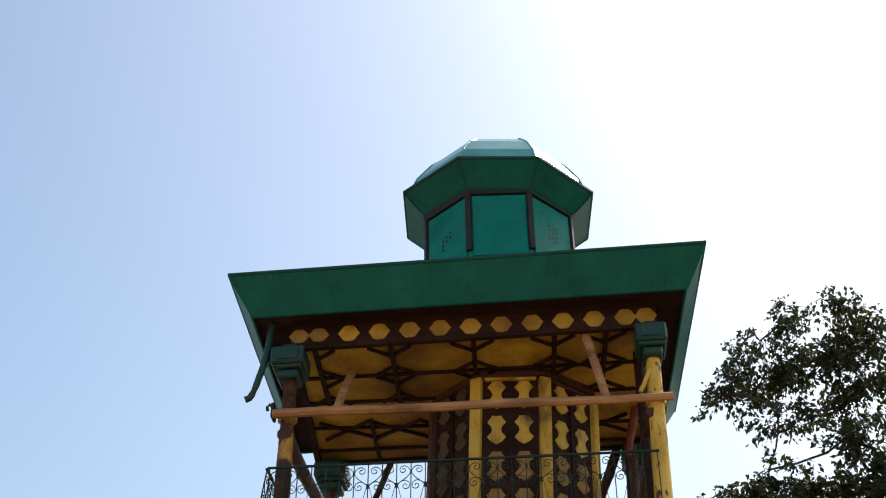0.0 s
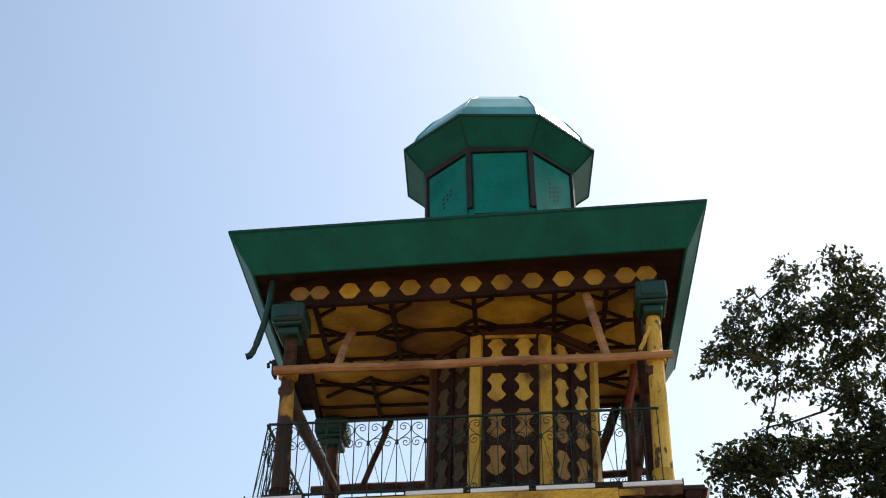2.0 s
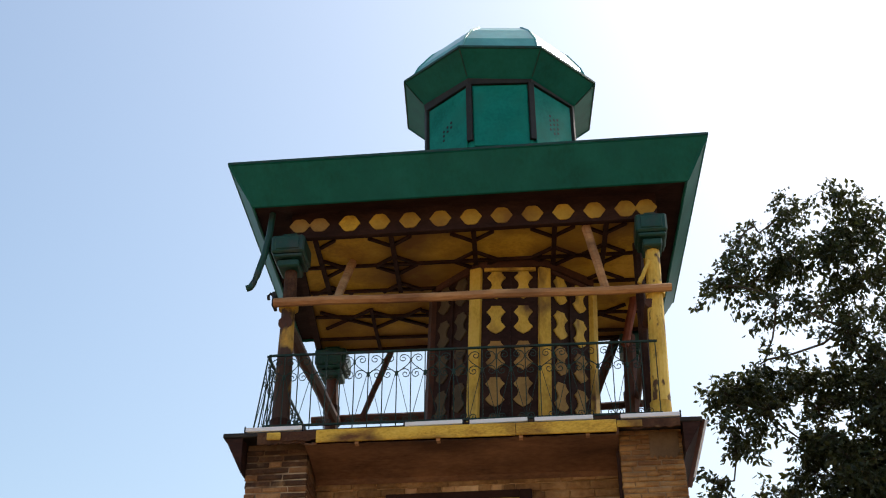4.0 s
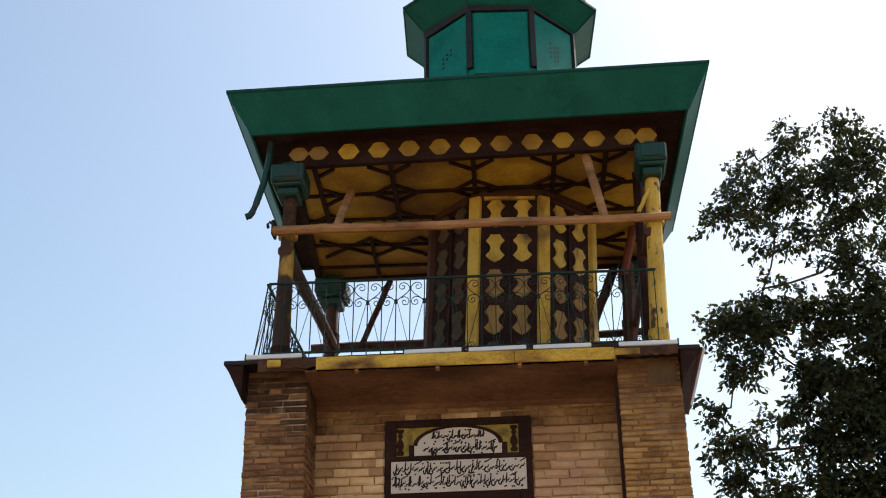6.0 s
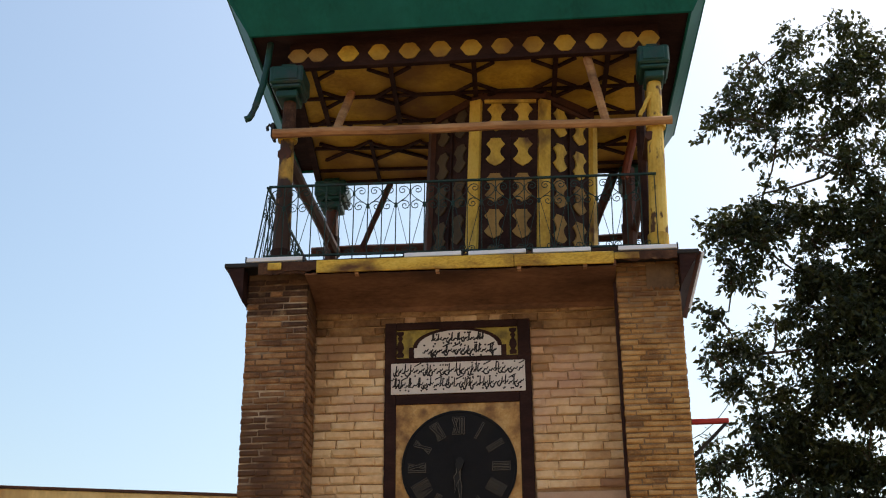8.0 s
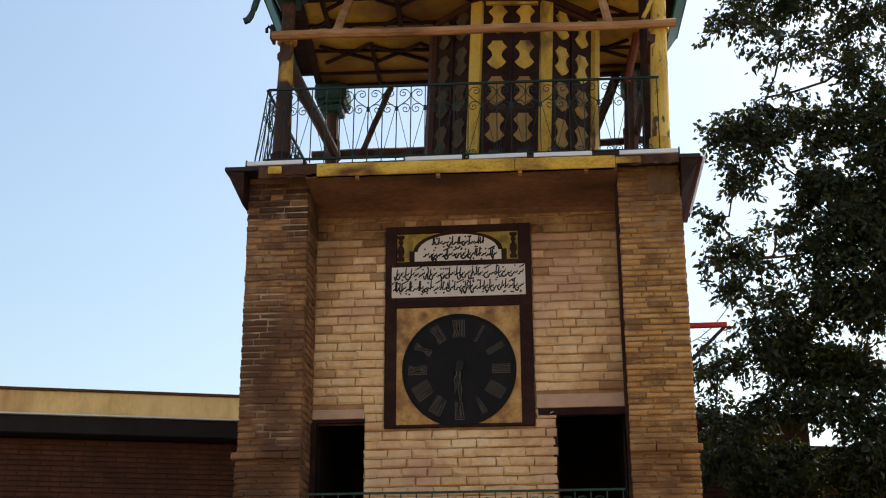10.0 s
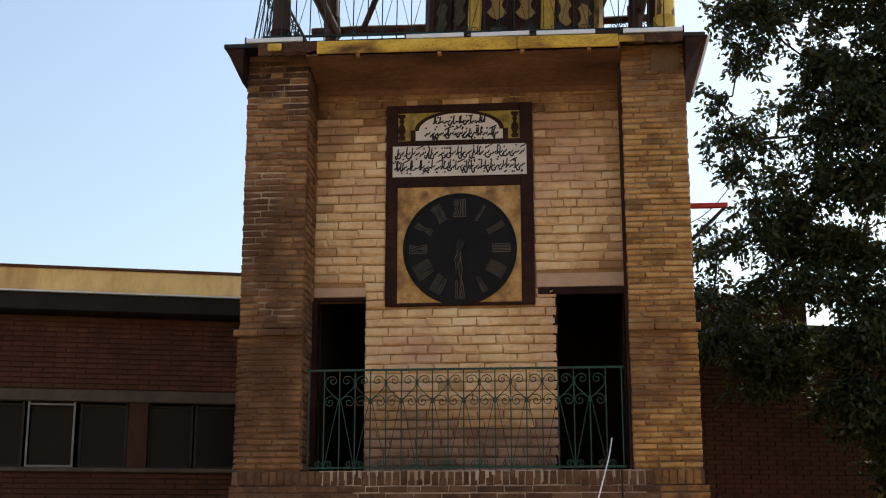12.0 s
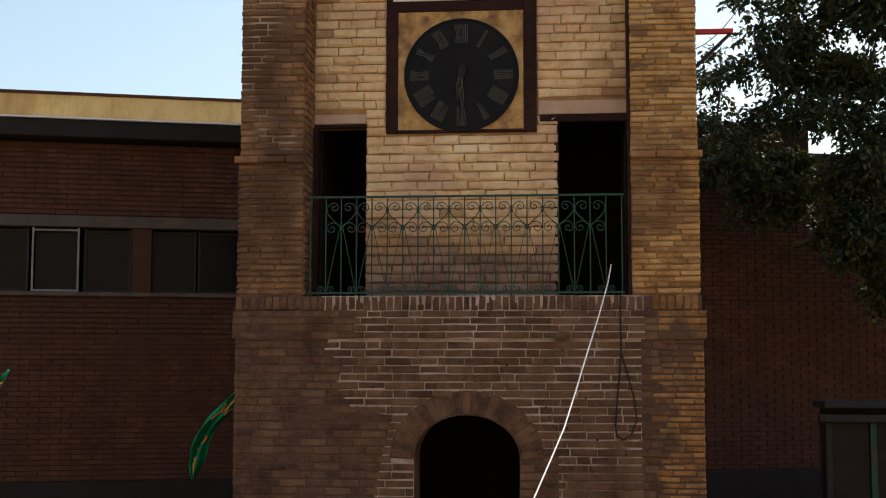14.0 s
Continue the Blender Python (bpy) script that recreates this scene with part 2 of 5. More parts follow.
M["brick_half"] = surface("brick_mid_tone", [(0.40, 0.24, 0.115), (0.57, 0.37, 0.19), (0.70, 0.50, 0.29)], 0.9, 2.2, 24, 1.0, vary=0.18, stain=(0.36, 0.20, 0.115), stain_scale=1.2, stain_low=0.48, stain_high=0.68, depth=0.02)
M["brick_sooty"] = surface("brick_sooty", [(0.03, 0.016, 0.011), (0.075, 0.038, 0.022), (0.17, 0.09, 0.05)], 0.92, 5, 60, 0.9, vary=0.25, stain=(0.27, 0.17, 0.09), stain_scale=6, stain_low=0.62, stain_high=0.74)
M["post_spotted"] = surface("spotted_yellow_post_paint", [(0.48, 0.29, 0.04), (0.66, 0.44, 0.075), (0.76, 0.55, 0.14)], 0.6, 3, 40, 0.3, stain=(0.10, 0.05, 0.022), stain_scale=7.5, stain_low=0.56, stain_high=0.62, stretch=(1, 1, 0.55))
M["red_wood"] = surface("old_red_painted_wood", [(0.12, 0.03, 0.016), (0.22, 0.06, 0.03)], 0.7, 6, 60, 0.3)
M["bark"] = surface("grey_brown_bark", [(0.05, 0.035, 0.025), (0.11, 0.08, 0.06)], 0.95, 6, 40, 0.8, stretch=(1, 1, 0.3))


def leaf_material():
    m = bpy.data.materials.new("leaf_green")
    m.use_nodes = True
    n, l = m.node_tree.nodes, m.node_tree.links
    b = n["Principled BSDF"]
    b.inputs["Roughness"].default_value = 0.42
    b.inputs["Specular IOR Level"].default_value = 0.32
    geo = n.new("ShaderNodeNewGeometry")
    r = n.new("ShaderNodeValToRGB")
    r.color_ramp.elements[0].color = (0.010, 0.016, 0.005, 1)
    r.color_ramp.elements[1].color = (0.050, 0.060, 0.020, 1)
    l.new(geo.outputs["Random Per Island"], r.inputs[0])
    l.new(r.outputs[0], b.inputs["Base Color"])
    tr = n.new("ShaderNodeBsdfTranslucent")
    tr.inputs[0].default_value = (0.16, 0.17, 0.03, 1)
    mx = n.new("ShaderNodeMixShader")
    mx.inputs[0].default_value = 0.10
    l.new(b.outputs[0], mx.inputs[1])
    l.new(tr.outputs[0], mx.inputs[2])
    l.new(mx.outputs[0], n["Material Output"].inputs[0])
    return m


def glass_material():
    m = bpy.data.materials.new("dusty_window_glass")
    m.use_nodes = True
    b = m.node_tree.nodes["Principled BSDF"]
    b.inputs["Base Color"].default_value = (0.008, 0.008, 0.009, 1)
    b.inputs["Roughness"].default_value = 0.3
    b.inputs["Specular IOR Level"].default_value = 0.12
    return m


M["leaf"] = leaf_material()
M["glass"] = glass_material()


# ---------------------------------------------------------------- mesh helpers
def mesh_of(name, bm, material):
    me = bpy.data.meshes.new(name)
    bmesh.ops.recalc_face_normals(bm, faces=bm.faces)
    bm.to_mesh(me)
    bm.free()
    me.materials.append(material)
    return me


def part(name, bm, material, parent=None, label=""):
    ob = new(name, mesh_of(name, bm, material))
    if parent:
        ob.parent = parent
    if label:
        ob["label"] = label
    return ob


def piece(name, me, parent, m):
    ob = new(name, me)
    ob.parent = parent
    ob.matrix_basis = m
    return ob


def thing(name, label, category, group="", kind="", at=(0, 0, 0)):
    ob = new(name)
    ob.empty_display_size = 0.1
    ob.location = at
    return tagged(ob, label, category, group, kind)


def box(bm, x0, y0, z0, x1, y1, z1, bevel=0.0):
    vs = [bm.verts.new((x, y, z)) for x in (x0, x1) for y in (y0, y1) for z in (z0, z1)]
    fs = [bm.faces.new([vs[i] for i in q]) for q in ((0, 1, 3, 2), (4, 6, 7, 5), (0, 4, 5, 1), (2, 3, 7, 6), (0, 2, 6, 4), (1, 5, 7, 3))]
    if bevel:
        es = {e for f in fs for e in f.edges}
        bmesh.ops.bevel(bm, geom=list(es), offset=bevel, segments=1, affect="EDGES")
    return bm


def bx(*a, bevel=0.0):
    return box(bmesh.new(), *a, bevel=bevel)


def tube(bm, pts, radius, sides=6, taper=None, cap=True):
    pts = [Vector(p) for p in pts]
    rings, up = [], Vector((0, 0, 1))
    for i, p in enumerate(pts):
        d = (pts[min(i + 1, len(pts) - 1)] - pts[max(i - 1, 0)]).normalized()
        side = d.cross(up if abs(d.dot(up)) < 0.95 else Vector((0, 1, 0))).normalized()
        over = side.cross(d)
        r = radius if taper is None else radius + (taper - radius) * i / (len(pts) - 1)
        rings.append([bm.verts.new(p + r * (math.cos(a) * side + math.sin(a) * over)) for a in (2 * math.pi * (k + 0.5) / sides for k in range(sides))])
    for a, b in zip(rings, rings[1:]):
        for k in range(sides):
            bm.faces.new((a[k], a[(k + 1) % sides], b[(k + 1) % sides], b[k]))
    if cap:
        bm.faces.new(rings[0]), bm.faces.new(rings[-1][::-1])
    return bm


def beam(bm, a, b, w, h, up=(0, 0, 1)):
    """A squared timber from a to b."""
    a, b = Vector(a), Vector(b)
    d = (b - a).normalized()
    side = d.cross(Vector(up)).normalized()
    over = side.cross(d)
    q = [[bm.verts.new(p + side * s * w / 2 + over * o * h / 2) for s, o in ((-1, -1), (1, -1), (1, 1), (-1, 1))] for p in (a, b)]
    for k in range(4):
        bm.faces.new((q[0][k], q[0][(k + 1) % 4], q[1][(k + 1) % 4], q[1][k]))
    bm.faces.new(q[0][::-1]), bm.faces.new(q[1])
    return bm


def sheet(bm, outline, y0, y1):
    """A flat outline of (x, z) given the thickness y0..y1."""
    f = [bm.verts.new((x, y0, z)) for x, z in outline]
    b = [bm.verts.new((x, y1, z)) for x, z in outline]
    bm.faces.new(f), bm.faces.new(b[::-1])
    for i in range(len(f)):
        j = (i + 1) % len(f)
        bm.faces.new((f[i], b[i], b[j], f[j]))
    return bm


def octagon(c, circum, z, turn=22.5):
    return [Vector((c[0] + circum * math.cos(radians(turn + 45 * k)), c[1] + circum * math.sin(radians(turn + 45 * k)), z)) for k in range(8)]


def loft(bm, rings, close=False):
    """Skin between closed rings of points."""
    vs = [[bm.verts.new(p) for p in r] for r in rings]
    for a, b in zip(vs, vs[1:]):
        for k in range(len(a)):
            bm.faces.new((a[k], a[(k + 1) % len(a)], b[(k + 1) % len(a)], b[k]))
    if close:
        bm.faces.new(vs[0][::-1]), bm.faces.new(vs[-1])
    return bm


def sheared(bm, k, z0):
    for v in bm.verts:
        v.co.x += k * (v.co.z - z0)
    return bm


# ---------------------------------------------------------------- ground
gm = bmesh.new()
bmesh.ops.create_grid(gm, x_segments=40, y_segments=40, size=400)
tagged(part("ground", gm, M["ground"]), "sandy brick paved courtyard", "ground", kind="structure")

# unseen plain walls behind and beside the viewpoint, added to bounce warm light
tagged(part("wall_south", bx(-26, -24.4, 0, 26, -24.0, 10.0), M["court"]), "unseen plain ochre brick wall that bounces sunlight", "wall", kind="structure")
tagged(part("wall_west", bx(-26.4, -24.4, 0, -26.0, 8, 7.0), M["court"]), "unseen plain ochre brick enclosing wall", "wall", kind="structure")
tagged(part("wall_east", bx(26.0, -24.4, 0, 26.4, 8, 7.0), M["court"]), "unseen plain ochre brick enclosing wall", "wall", kind="structure")

# ---------------------------------------------------------------- tower, masonry
tower = thing("clock_tower", "brick clock tower with green roofed wooden pavilion on top", "tower", kind="structure")
PL0, PL1, PR0, PR1 = -2.0, -1.42, 1.45, 2.02      # the two pillars, left to right
REC = 0.46                                          # depth of the niche between them
ARCH_X, ARCH_W, ARCH_S, ARCH_T = 0.027, 0.456, 1.47, 1.835


def arch_half(z):
    """Half width of the arched opening at height z."""
    if z <= ARCH_S:
        return ARCH_W
    k = (z - ARCH_S) / (ARCH_T - ARCH_S)
    return ARCH_W * math.sqrt(max(0.0, 1 - k * k)) if k < 1 else 0.0


arc = [(ARCH_X - ARCH_W * math.cos(a), ARCH_S + (ARCH_T - ARCH_S) * math.sin(a)) for a in (math.pi * k / 20 for k in range(21))]
base_wall = part("base_wall", sheet(bmesh.new(), [(-2.005, 0), (ARCH_X - ARCH_W, 0)] + arc + [(ARCH_X + ARCH_W, 0), (2.045, 0), (2.045, 2.735), (-2.005, 2.735)], 0.0, 0.45), M["mortar_white"], tower, "brown brick base with pale mortar and an arched doorway")
left_pillar = part("pillar", bx(PL0 + 0.012, 0.010, 2.74, PL1 - 0.008, 3.0, 6.70), M["mortar_left"], tower, "red brown brick corner pillar with pale joints")
right_pillar = part("pillar", bx(PR0 + 0.008, 0.014, 2.74, PR1 - 0.008, 3.0, 6.70), M["mortar"], tower, "ochre brick corner pillar")
DL, DR, DLT, DRT = -0.93, 0.82, 4.47, 4.51         # inner jambs and heads of the two niche doorways
niche_wall = part("niche_wall", sheet(bmesh.new(), [(DL, 2.87), (DR, 2.87), (DR, DRT), (PR0 + 0.006, DRT), (PR0 + 0.006, 6.6), (PL1 - 0.006, 6.6), (PL1 - 0.006, DLT), (DL, DLT)], REC, REC + 0.3), M["mortar_pale"], tower, "limewashed pale brick niche wall between two dark doorways")
part("side_wall", bx(-2.0, 0.46, 0, -1.7, 3.0, 2.735), M["brick_base"], tower)
part("side_wall", bx(1.72, 0.46, 0, 2.03, 3.0, 2.735), M["brick_base"], tower)
part("back_wall", bx(-2.0, 3.003, 0, 2.03, 3.25, 6.6), M["brick_base"], tower)
part("balcony_slab", bx(-1.69, 0.05, 2.74, 1.71, 3.0, 2.865), M["concrete"], tower)
# near-black panels stand in for the darkness of the unlit rooms
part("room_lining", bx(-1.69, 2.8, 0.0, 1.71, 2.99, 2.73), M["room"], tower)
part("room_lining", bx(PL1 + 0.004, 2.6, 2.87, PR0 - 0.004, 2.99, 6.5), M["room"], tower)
part("door_lintel", bx(0.66, REC - 0.03, DRT - 0.045, PR0 - 0.002, REC + 0.06, DRT + 0.02), M["brown"], tower)
part("door_lintel", bx(PL1 + 0.002, REC - 0.02, DLT - 0.03, DL - 0.004, REC + 0.05, DLT - 0.002), M["brown"], tower)
part("door_jamb", bx(PR0 - 0.028, REC - 0.42, 2.87, PR0 - 0.002, REC - 0.36, 6.5), M["brown"], tower)
# added side panels that keep the doorways as dark as unlit rooms
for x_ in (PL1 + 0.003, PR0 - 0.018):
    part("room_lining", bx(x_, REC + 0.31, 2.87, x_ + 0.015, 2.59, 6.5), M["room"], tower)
part("door_jamb", bx(PL1 + 0.002, REC - 0.06, 2.87, PL1 + 0.05, REC + 0.02, DLT - 0.032), M["brown"], tower)
part("door_jamb", bx(DR - 0.03, REC - 0.012, 2.87, DR + 0.01, REC + 0.1, DRT - 0.05), M["brown"], tower)

part("plaster_band", bx(0.645, REC - 0.022, DRT + 0.022, PR0 - 0.003, REC - 0.001, DRT + 0.15, bevel=0.006), M["plaster"], tower, "pinkish plaster patch over the doorway")
part("plaster_band", bx(PL1 + 0.003, REC - 0.022, DLT + 0.002, DL + 0.0, REC - 0.001, DLT + 0.09, bevel=0.006), M["plaster"], tower)

# ledge, corbels and the yellow fascia beam under the pavilion
ledge = part("ledge", bx(-2.185, -0.185, 6.712, 2.2, 3.3, 6.755, bevel=0.006), M["dark_iron"], tower, "dark projecting ledge under the pavilion")
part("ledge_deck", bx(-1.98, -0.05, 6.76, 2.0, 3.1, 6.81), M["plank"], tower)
tilt_z = -0.0105


def sagging(bm):
    """The ledge sinks towards its right end."""
    for v in bm.verts:
        v.co.z += tilt_z * (v.co.x + 2.18)
    return bm


sagging_ledge = ledge.data
for v in sagging_ledge.vertices:
    v.co.z += tilt_z * (v.co.x + 2.18)
for a, o in ((PL0, -0.165), (PR1, 0.165)):
    part("flared_side_board", sheet(bmesh.new(), [(a, 6.37), (a, 6.705 if o < 0 else 6.665), (a + o, 6.705 if o < 0 else 6.665)], -0.175, 3.1), M["brown"], tower, "dark flared board under the ledge")
part("fascia_beam", sagging(bx(-1.31, -0.205, 6.628, 0.52, -0.188, 6.752, bevel=0.006)), M["fascia"], tower, "weathered yellow painted fascia beam")
part("fascia_beam", sagging(bx(0.524, -0.207, 6.630, 1.43, -0.188, 6.748, bevel=0.006)), M["fascia"], tower, "weathered yellow painted fascia beam")
part("fascia_beam", sagging(bx(-1.77, -0.206, 6.668, -1.64, -0.188, 6.742, bevel=0.008)), M["fascia"], tower)
part("fascia_beam", sagging(bx(1.434, -0.203, 6.672, 1.66, -0.188, 6.735, bevel=0.004)), M["fascia"], tower)


def ragged(x0, x1, z0, z1, y0, y1, seed, tooth=0.03, step=0.045):
    """A board or patch whose lower edge is rotted away in uneven bites."""
    rnd = random.Random(seed)
    n = max(3, int((x1 - x0) / step))
    low = [(x0 + (x1 - x0) * i / n, z0 + rnd.uniform(-tooth, tooth)) for i in range(n + 1)]
    return sheet(bmesh.new(), low + [(x1, z1), (x0, z1)], y0, y1)


part("rotten_board", sagging(ragged(-1.86, -1.30, 6.632, 6.748, -0.186, -0.165, 3, 0.010, 0.02)), M["rotten"], tower, "rotten sooty end of the fascia board")
part("rotten_board", sagging(ragged(-1.62, -1.312, 6.655, 6.740, -0.200, -0.188, 4, 0.009, 0.018)), M["rotten"], tower)
part("rotten_board", sagging(ragged(-1.30, 1.42, 6.612, 6.634, -0.186, -0.178, 5, 0.008, 0.06)), M["rotten"], tower)
part("rotten_board", sagging(ragged(1.44, 2.0, 6.665, 6.748, -0.186, -0.165, 6, 0.015)), M["rotten"], tower)
part("cement_patch", ragged(1.72, 1.985, 6.42, 6.64, -0.0115, -0.0085, 7, 0.035, 0.02), M["plaster_smear"], tower, "smeared cement patch over the top courses")
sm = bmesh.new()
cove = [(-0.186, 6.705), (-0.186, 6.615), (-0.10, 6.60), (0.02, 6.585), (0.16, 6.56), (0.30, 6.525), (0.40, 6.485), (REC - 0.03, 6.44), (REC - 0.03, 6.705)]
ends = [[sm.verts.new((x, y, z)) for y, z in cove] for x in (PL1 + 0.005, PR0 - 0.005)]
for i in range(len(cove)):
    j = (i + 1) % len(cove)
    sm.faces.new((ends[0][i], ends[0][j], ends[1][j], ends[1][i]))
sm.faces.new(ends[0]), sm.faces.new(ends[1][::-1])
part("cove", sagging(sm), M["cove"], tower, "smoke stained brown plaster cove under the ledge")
bt = bmesh.new()
for x in (-0.95, -0.2, 0.55, 1.15):
    box(bt, x, -0.19, 6.605, x + 0.035, -0.1, 6.64)
part("lath_end", sagging(bt), M["timber"], tower)


# ---------------------------------------------------------------- railing of wrought iron
def spiral(c, start, r0, r1, turn, steps=13):
    return [(c[0] + (r0 + (r1 - r0) * math.sqrt(k / steps)) * math.cos(radians(start + turn * k / steps)), 0, c[1] + (r0 + (r1 - r0) * math.sqrt(k / steps)) * math.sin(radians(start + turn * k / steps))) for k in range(steps + 1)]


def railing(name, label, bars, pitch, height, m, group, odd=1, mat="green_iron", fine=1.0):
    """bars uprights along local x; every second one carries a heart of scrolls and a V of thin rods."""
    root = thing(name, label, "railing", group)
    root.matrix_basis = m
    length, zn, p = (bars - 1) * pitch, height * 0.69, pitch
    part("top_rail", bx(-0.02, -0.012, height - 0.012, length + 0.02, 0.012, height + 0.006), M[mat], root)
    part("bottom_rail", bx(-0.02, -0.012, 0.012, length + 0.02, 0.012, 0.03), M[mat], root)
    up = mesh_of("baluster", bx(-0.006 * fine, -0.006, -0.02, 0.006 * fine, 0.006, height - 0.013), M[mat])
    sc = height / 0.85
    hm, sm_, fm, vm = bmesh.new(), bmesh.new(), bmesh.new(), bmesh.new()
    for s in (-1, 1):
        heart = [(0, 0, 0), (0.3 * p, 0, 0.035 * sc), (0.72 * p, 0, 0.085 * sc), (0.93 * p, 0, 0.125 * sc)] + spiral((0.46 * p, 0.168 * sc), 0, 0.48 * p, 0.012, 500)
        side = spiral((0.62 * p, -0.012 * sc), 175, 0.6 * p, 0.010, -560)
        foot = spiral((0.36 * p, 0.05 * sc), 200, 0.34 * p, 0.008, -480, 10)
        for bm, pts in ((hm, heart), (sm_, side), (fm, foot)):
            tube(bm, [(s * x, y, z) for x, y, z in pts], 0.0065 * fine, 4)
        tube(vm, [(s * 0.012, 0.004, 0), (s * (p - 0.012), 0.004, 0.06 * sc - zn)], 0.005 * fine, 4)
    hm, sm_, fm, vm = mesh_of("heart_scroll", hm, M[mat]), mesh_of("side_scroll", sm_, M[mat]), mesh_of("foot_scroll", fm, M[mat]), mesh_of("brace_rod", vm, M[mat])
    knot = mesh_of("collar", bx(-0.012, -0.012, -0.03, 0.012, 0.012, 0.02, bevel=0.004), M[mat])
    for i in range(bars):
        piece("baluster", up, root, pose(i * p, 0, 0))
        if i % 2 == odd:
            if 0 < i < bars - 1:
                for nm, me in (("heart_scroll", hm), ("side_scroll", sm_), ("brace_rod", vm), ("collar", knot)):
                    piece(nm, me, root, pose(i * p, 0, zn))
        elif 0 < i < bars - 1:
            piece("foot_scroll", fm, root, pose(i * p, 0, 0))
    return root


railing("balcony_railing", "green wrought iron scroll railing across the brick niche", 21, 0.1368, 0.875, pose(-1.364, 0.07, 2.872), "iron railings", odd=0, fine=0.85)
railing("pavilion_railing", "green wrought iron scroll railing along the pavilion front", 28, 0.1365, 0.755, pose(-1.83, 0.0, 6.862, 0, 0.75, 0), "iron railings", mat="iron_backlit_green", fine=0.75)
railing("pavilion_railing", "leaning green wrought iron railing on the pavilion side", 21, 0.1365, 0.80, pose(-1.97, 0.05, 6.835, 8, 0, 90), "iron railings", mat="iron_backlit_green", fine=0.75)
railing("pavilion_railing", "green wrought iron scroll railing on the pavilion side", 20, 0.1365, 0.80, pose(1.93, 0.2, 6.80, 0, 0, 90), "iron railings", mat="iron_backlit_green", fine=0.75)

# ---------------------------------------------------------------- pavilion
pav = thing("pavilion", "leaning yellow and brown wooden pavilion with green metal roof", "pavilion", at=(0, 0, 0))
POSTS = [((-1.725, 0.12), (-1.70, 0.12)), ((1.87, 0.12), (1.945, 0.12)), ((-1.74, 2.8), (-1.74, 2.8)), ((1.765, 2.8), (1.80, 2.8))]
CAPS = [(-1.88, -1.54), (1.79, 2.10), (-1.93, -1.55), (1.70, 2.05)]
for k, (a, b) in enumerate(POSTS):
    pm = bmesh.new()
    n = 9
    pts = [(a[0] + (b[0] - a[0]) * i / n, a[1], 6.80 + (8.66 - 6.80) * i / n) for i in range(n + 1)]
    tube(pm, pts, 0.092, 14, taper=(0.058, 0.072, 0.072, 0.072)[k])
    post = part("post", pm, (M["post_worn"], M["post_spotted"], M["red_brown"], M["red_brown"])[k], pav, ("yellow round wooden post with flaking paint", "yellow round wooden post with flaking paint", "red brown wooden post", "red brown wooden post")[k])
    if k == 0:                                      # bare dark wood where the paint is gone
        part("bare_top", tube(bmesh.new(), [(p[0] + 0.002, p[1], p[2]) for p in pts[7:]], 0.0705, 12, taper=0.061), M["rotten"], post, "bare sooty top of the post")
    zr = 8.215 - 0.06 * (k == 1)
    rm = bmesh.new()
    tube(rm, [(pts[7][0], a[1], zr - 0.05), (pts[7][0], a[1], zr - 0.04), (pts[7][0], a[1], zr + 0.03), (pts[7][0], a[1], zr + 0.04)], 0.098, 14)
    part("collar", rm, M["yellow"] if k < 2 else M["brown"], post)
    bm_ = bmesh.new()
    tube(bm_, [(a[0], a[1], 6.805), (a[0], a[1], 6.98)], 0.10, 14)
    part("plinth", bm_, M["yellow"] if k == 1 else M["brown"], post)
    c0, c1 = CAPS[k]
    cm = bmesh.new()
    box(cm, c0, a[1] - 0.2, 8.735, c1, a[1] + 0.2, 8.935, bevel=0.02)
    box(cm, c0 + 0.02, a[1] - 0.18, 8.69, c1 - 0.02, a[1] + 0.18, 8.731, bevel=0.012)
    box(cm, c0 + 0.06, a[1] - 0.14, 8.60, c1 - 0.06, a[1] + 0.14, 8.686, bevel=0.015)
    box(cm, c0 + 0.1, a[1] - 0.1, 8.937, c1 - 0.1, a[1] + 0.1, 9.0)
    # darker green than the roof: the capital's shade is put into its colour
    cap = part("capital", cm, M["green_dark"], pav, "dark green capital with shade in its colour")
    part("capital_panel", bx(c0 + 0.05, a[1] - 0.212, 8.77, c1 - 0.05, a[1] - 0.202, 8.90, bevel=0.004), M["green_dark"], cap)

# frieze with yellow lozenges, all four sides
FX0, FX1, FY0, FY1, FZ0, FZ1 = -1.72, 2.03, 0.10, 2.90, 8.985, 9.30
for nm, a in (("frieze", (FX0, FY0, FZ0, FX1, FY0 + 0.07, FZ1)), ("frieze", (FX0 - 0.24, FY1 - 0.07, FZ0, FX1, FY1, FZ1)), ("frieze", (FX1 - 0.07, FY0 + 0.072, FZ0, FX1, FY1 - 0.072, FZ1))):
    fr = part(nm, bx(*a, bevel=0.004), M["brown"], pav, "dark brown frieze board")
    if a[1] == FY0 and a[4] < 1:
        front_frieze = fr
def edge_x(y):                                      # the ceiling widens towards the rear on this side
    return FX0 - 0.085 * (y - FY0)


def slab(points, z0, z1):
    return loft(bmesh.new(), [[Vector((x, y, z)) for x, y in points] for z in (z0, z1)], close=True)


ya, yb = FY0 + 0.072, FY1 - 0.072
part("frieze", slab([(edge_x(ya), ya), (edge_x(ya) + 0.07, ya), (edge_x(yb) + 0.07, yb), (edge_x(yb), yb)], FZ0, FZ1), M["brown"], pav, "dark brown frieze board")
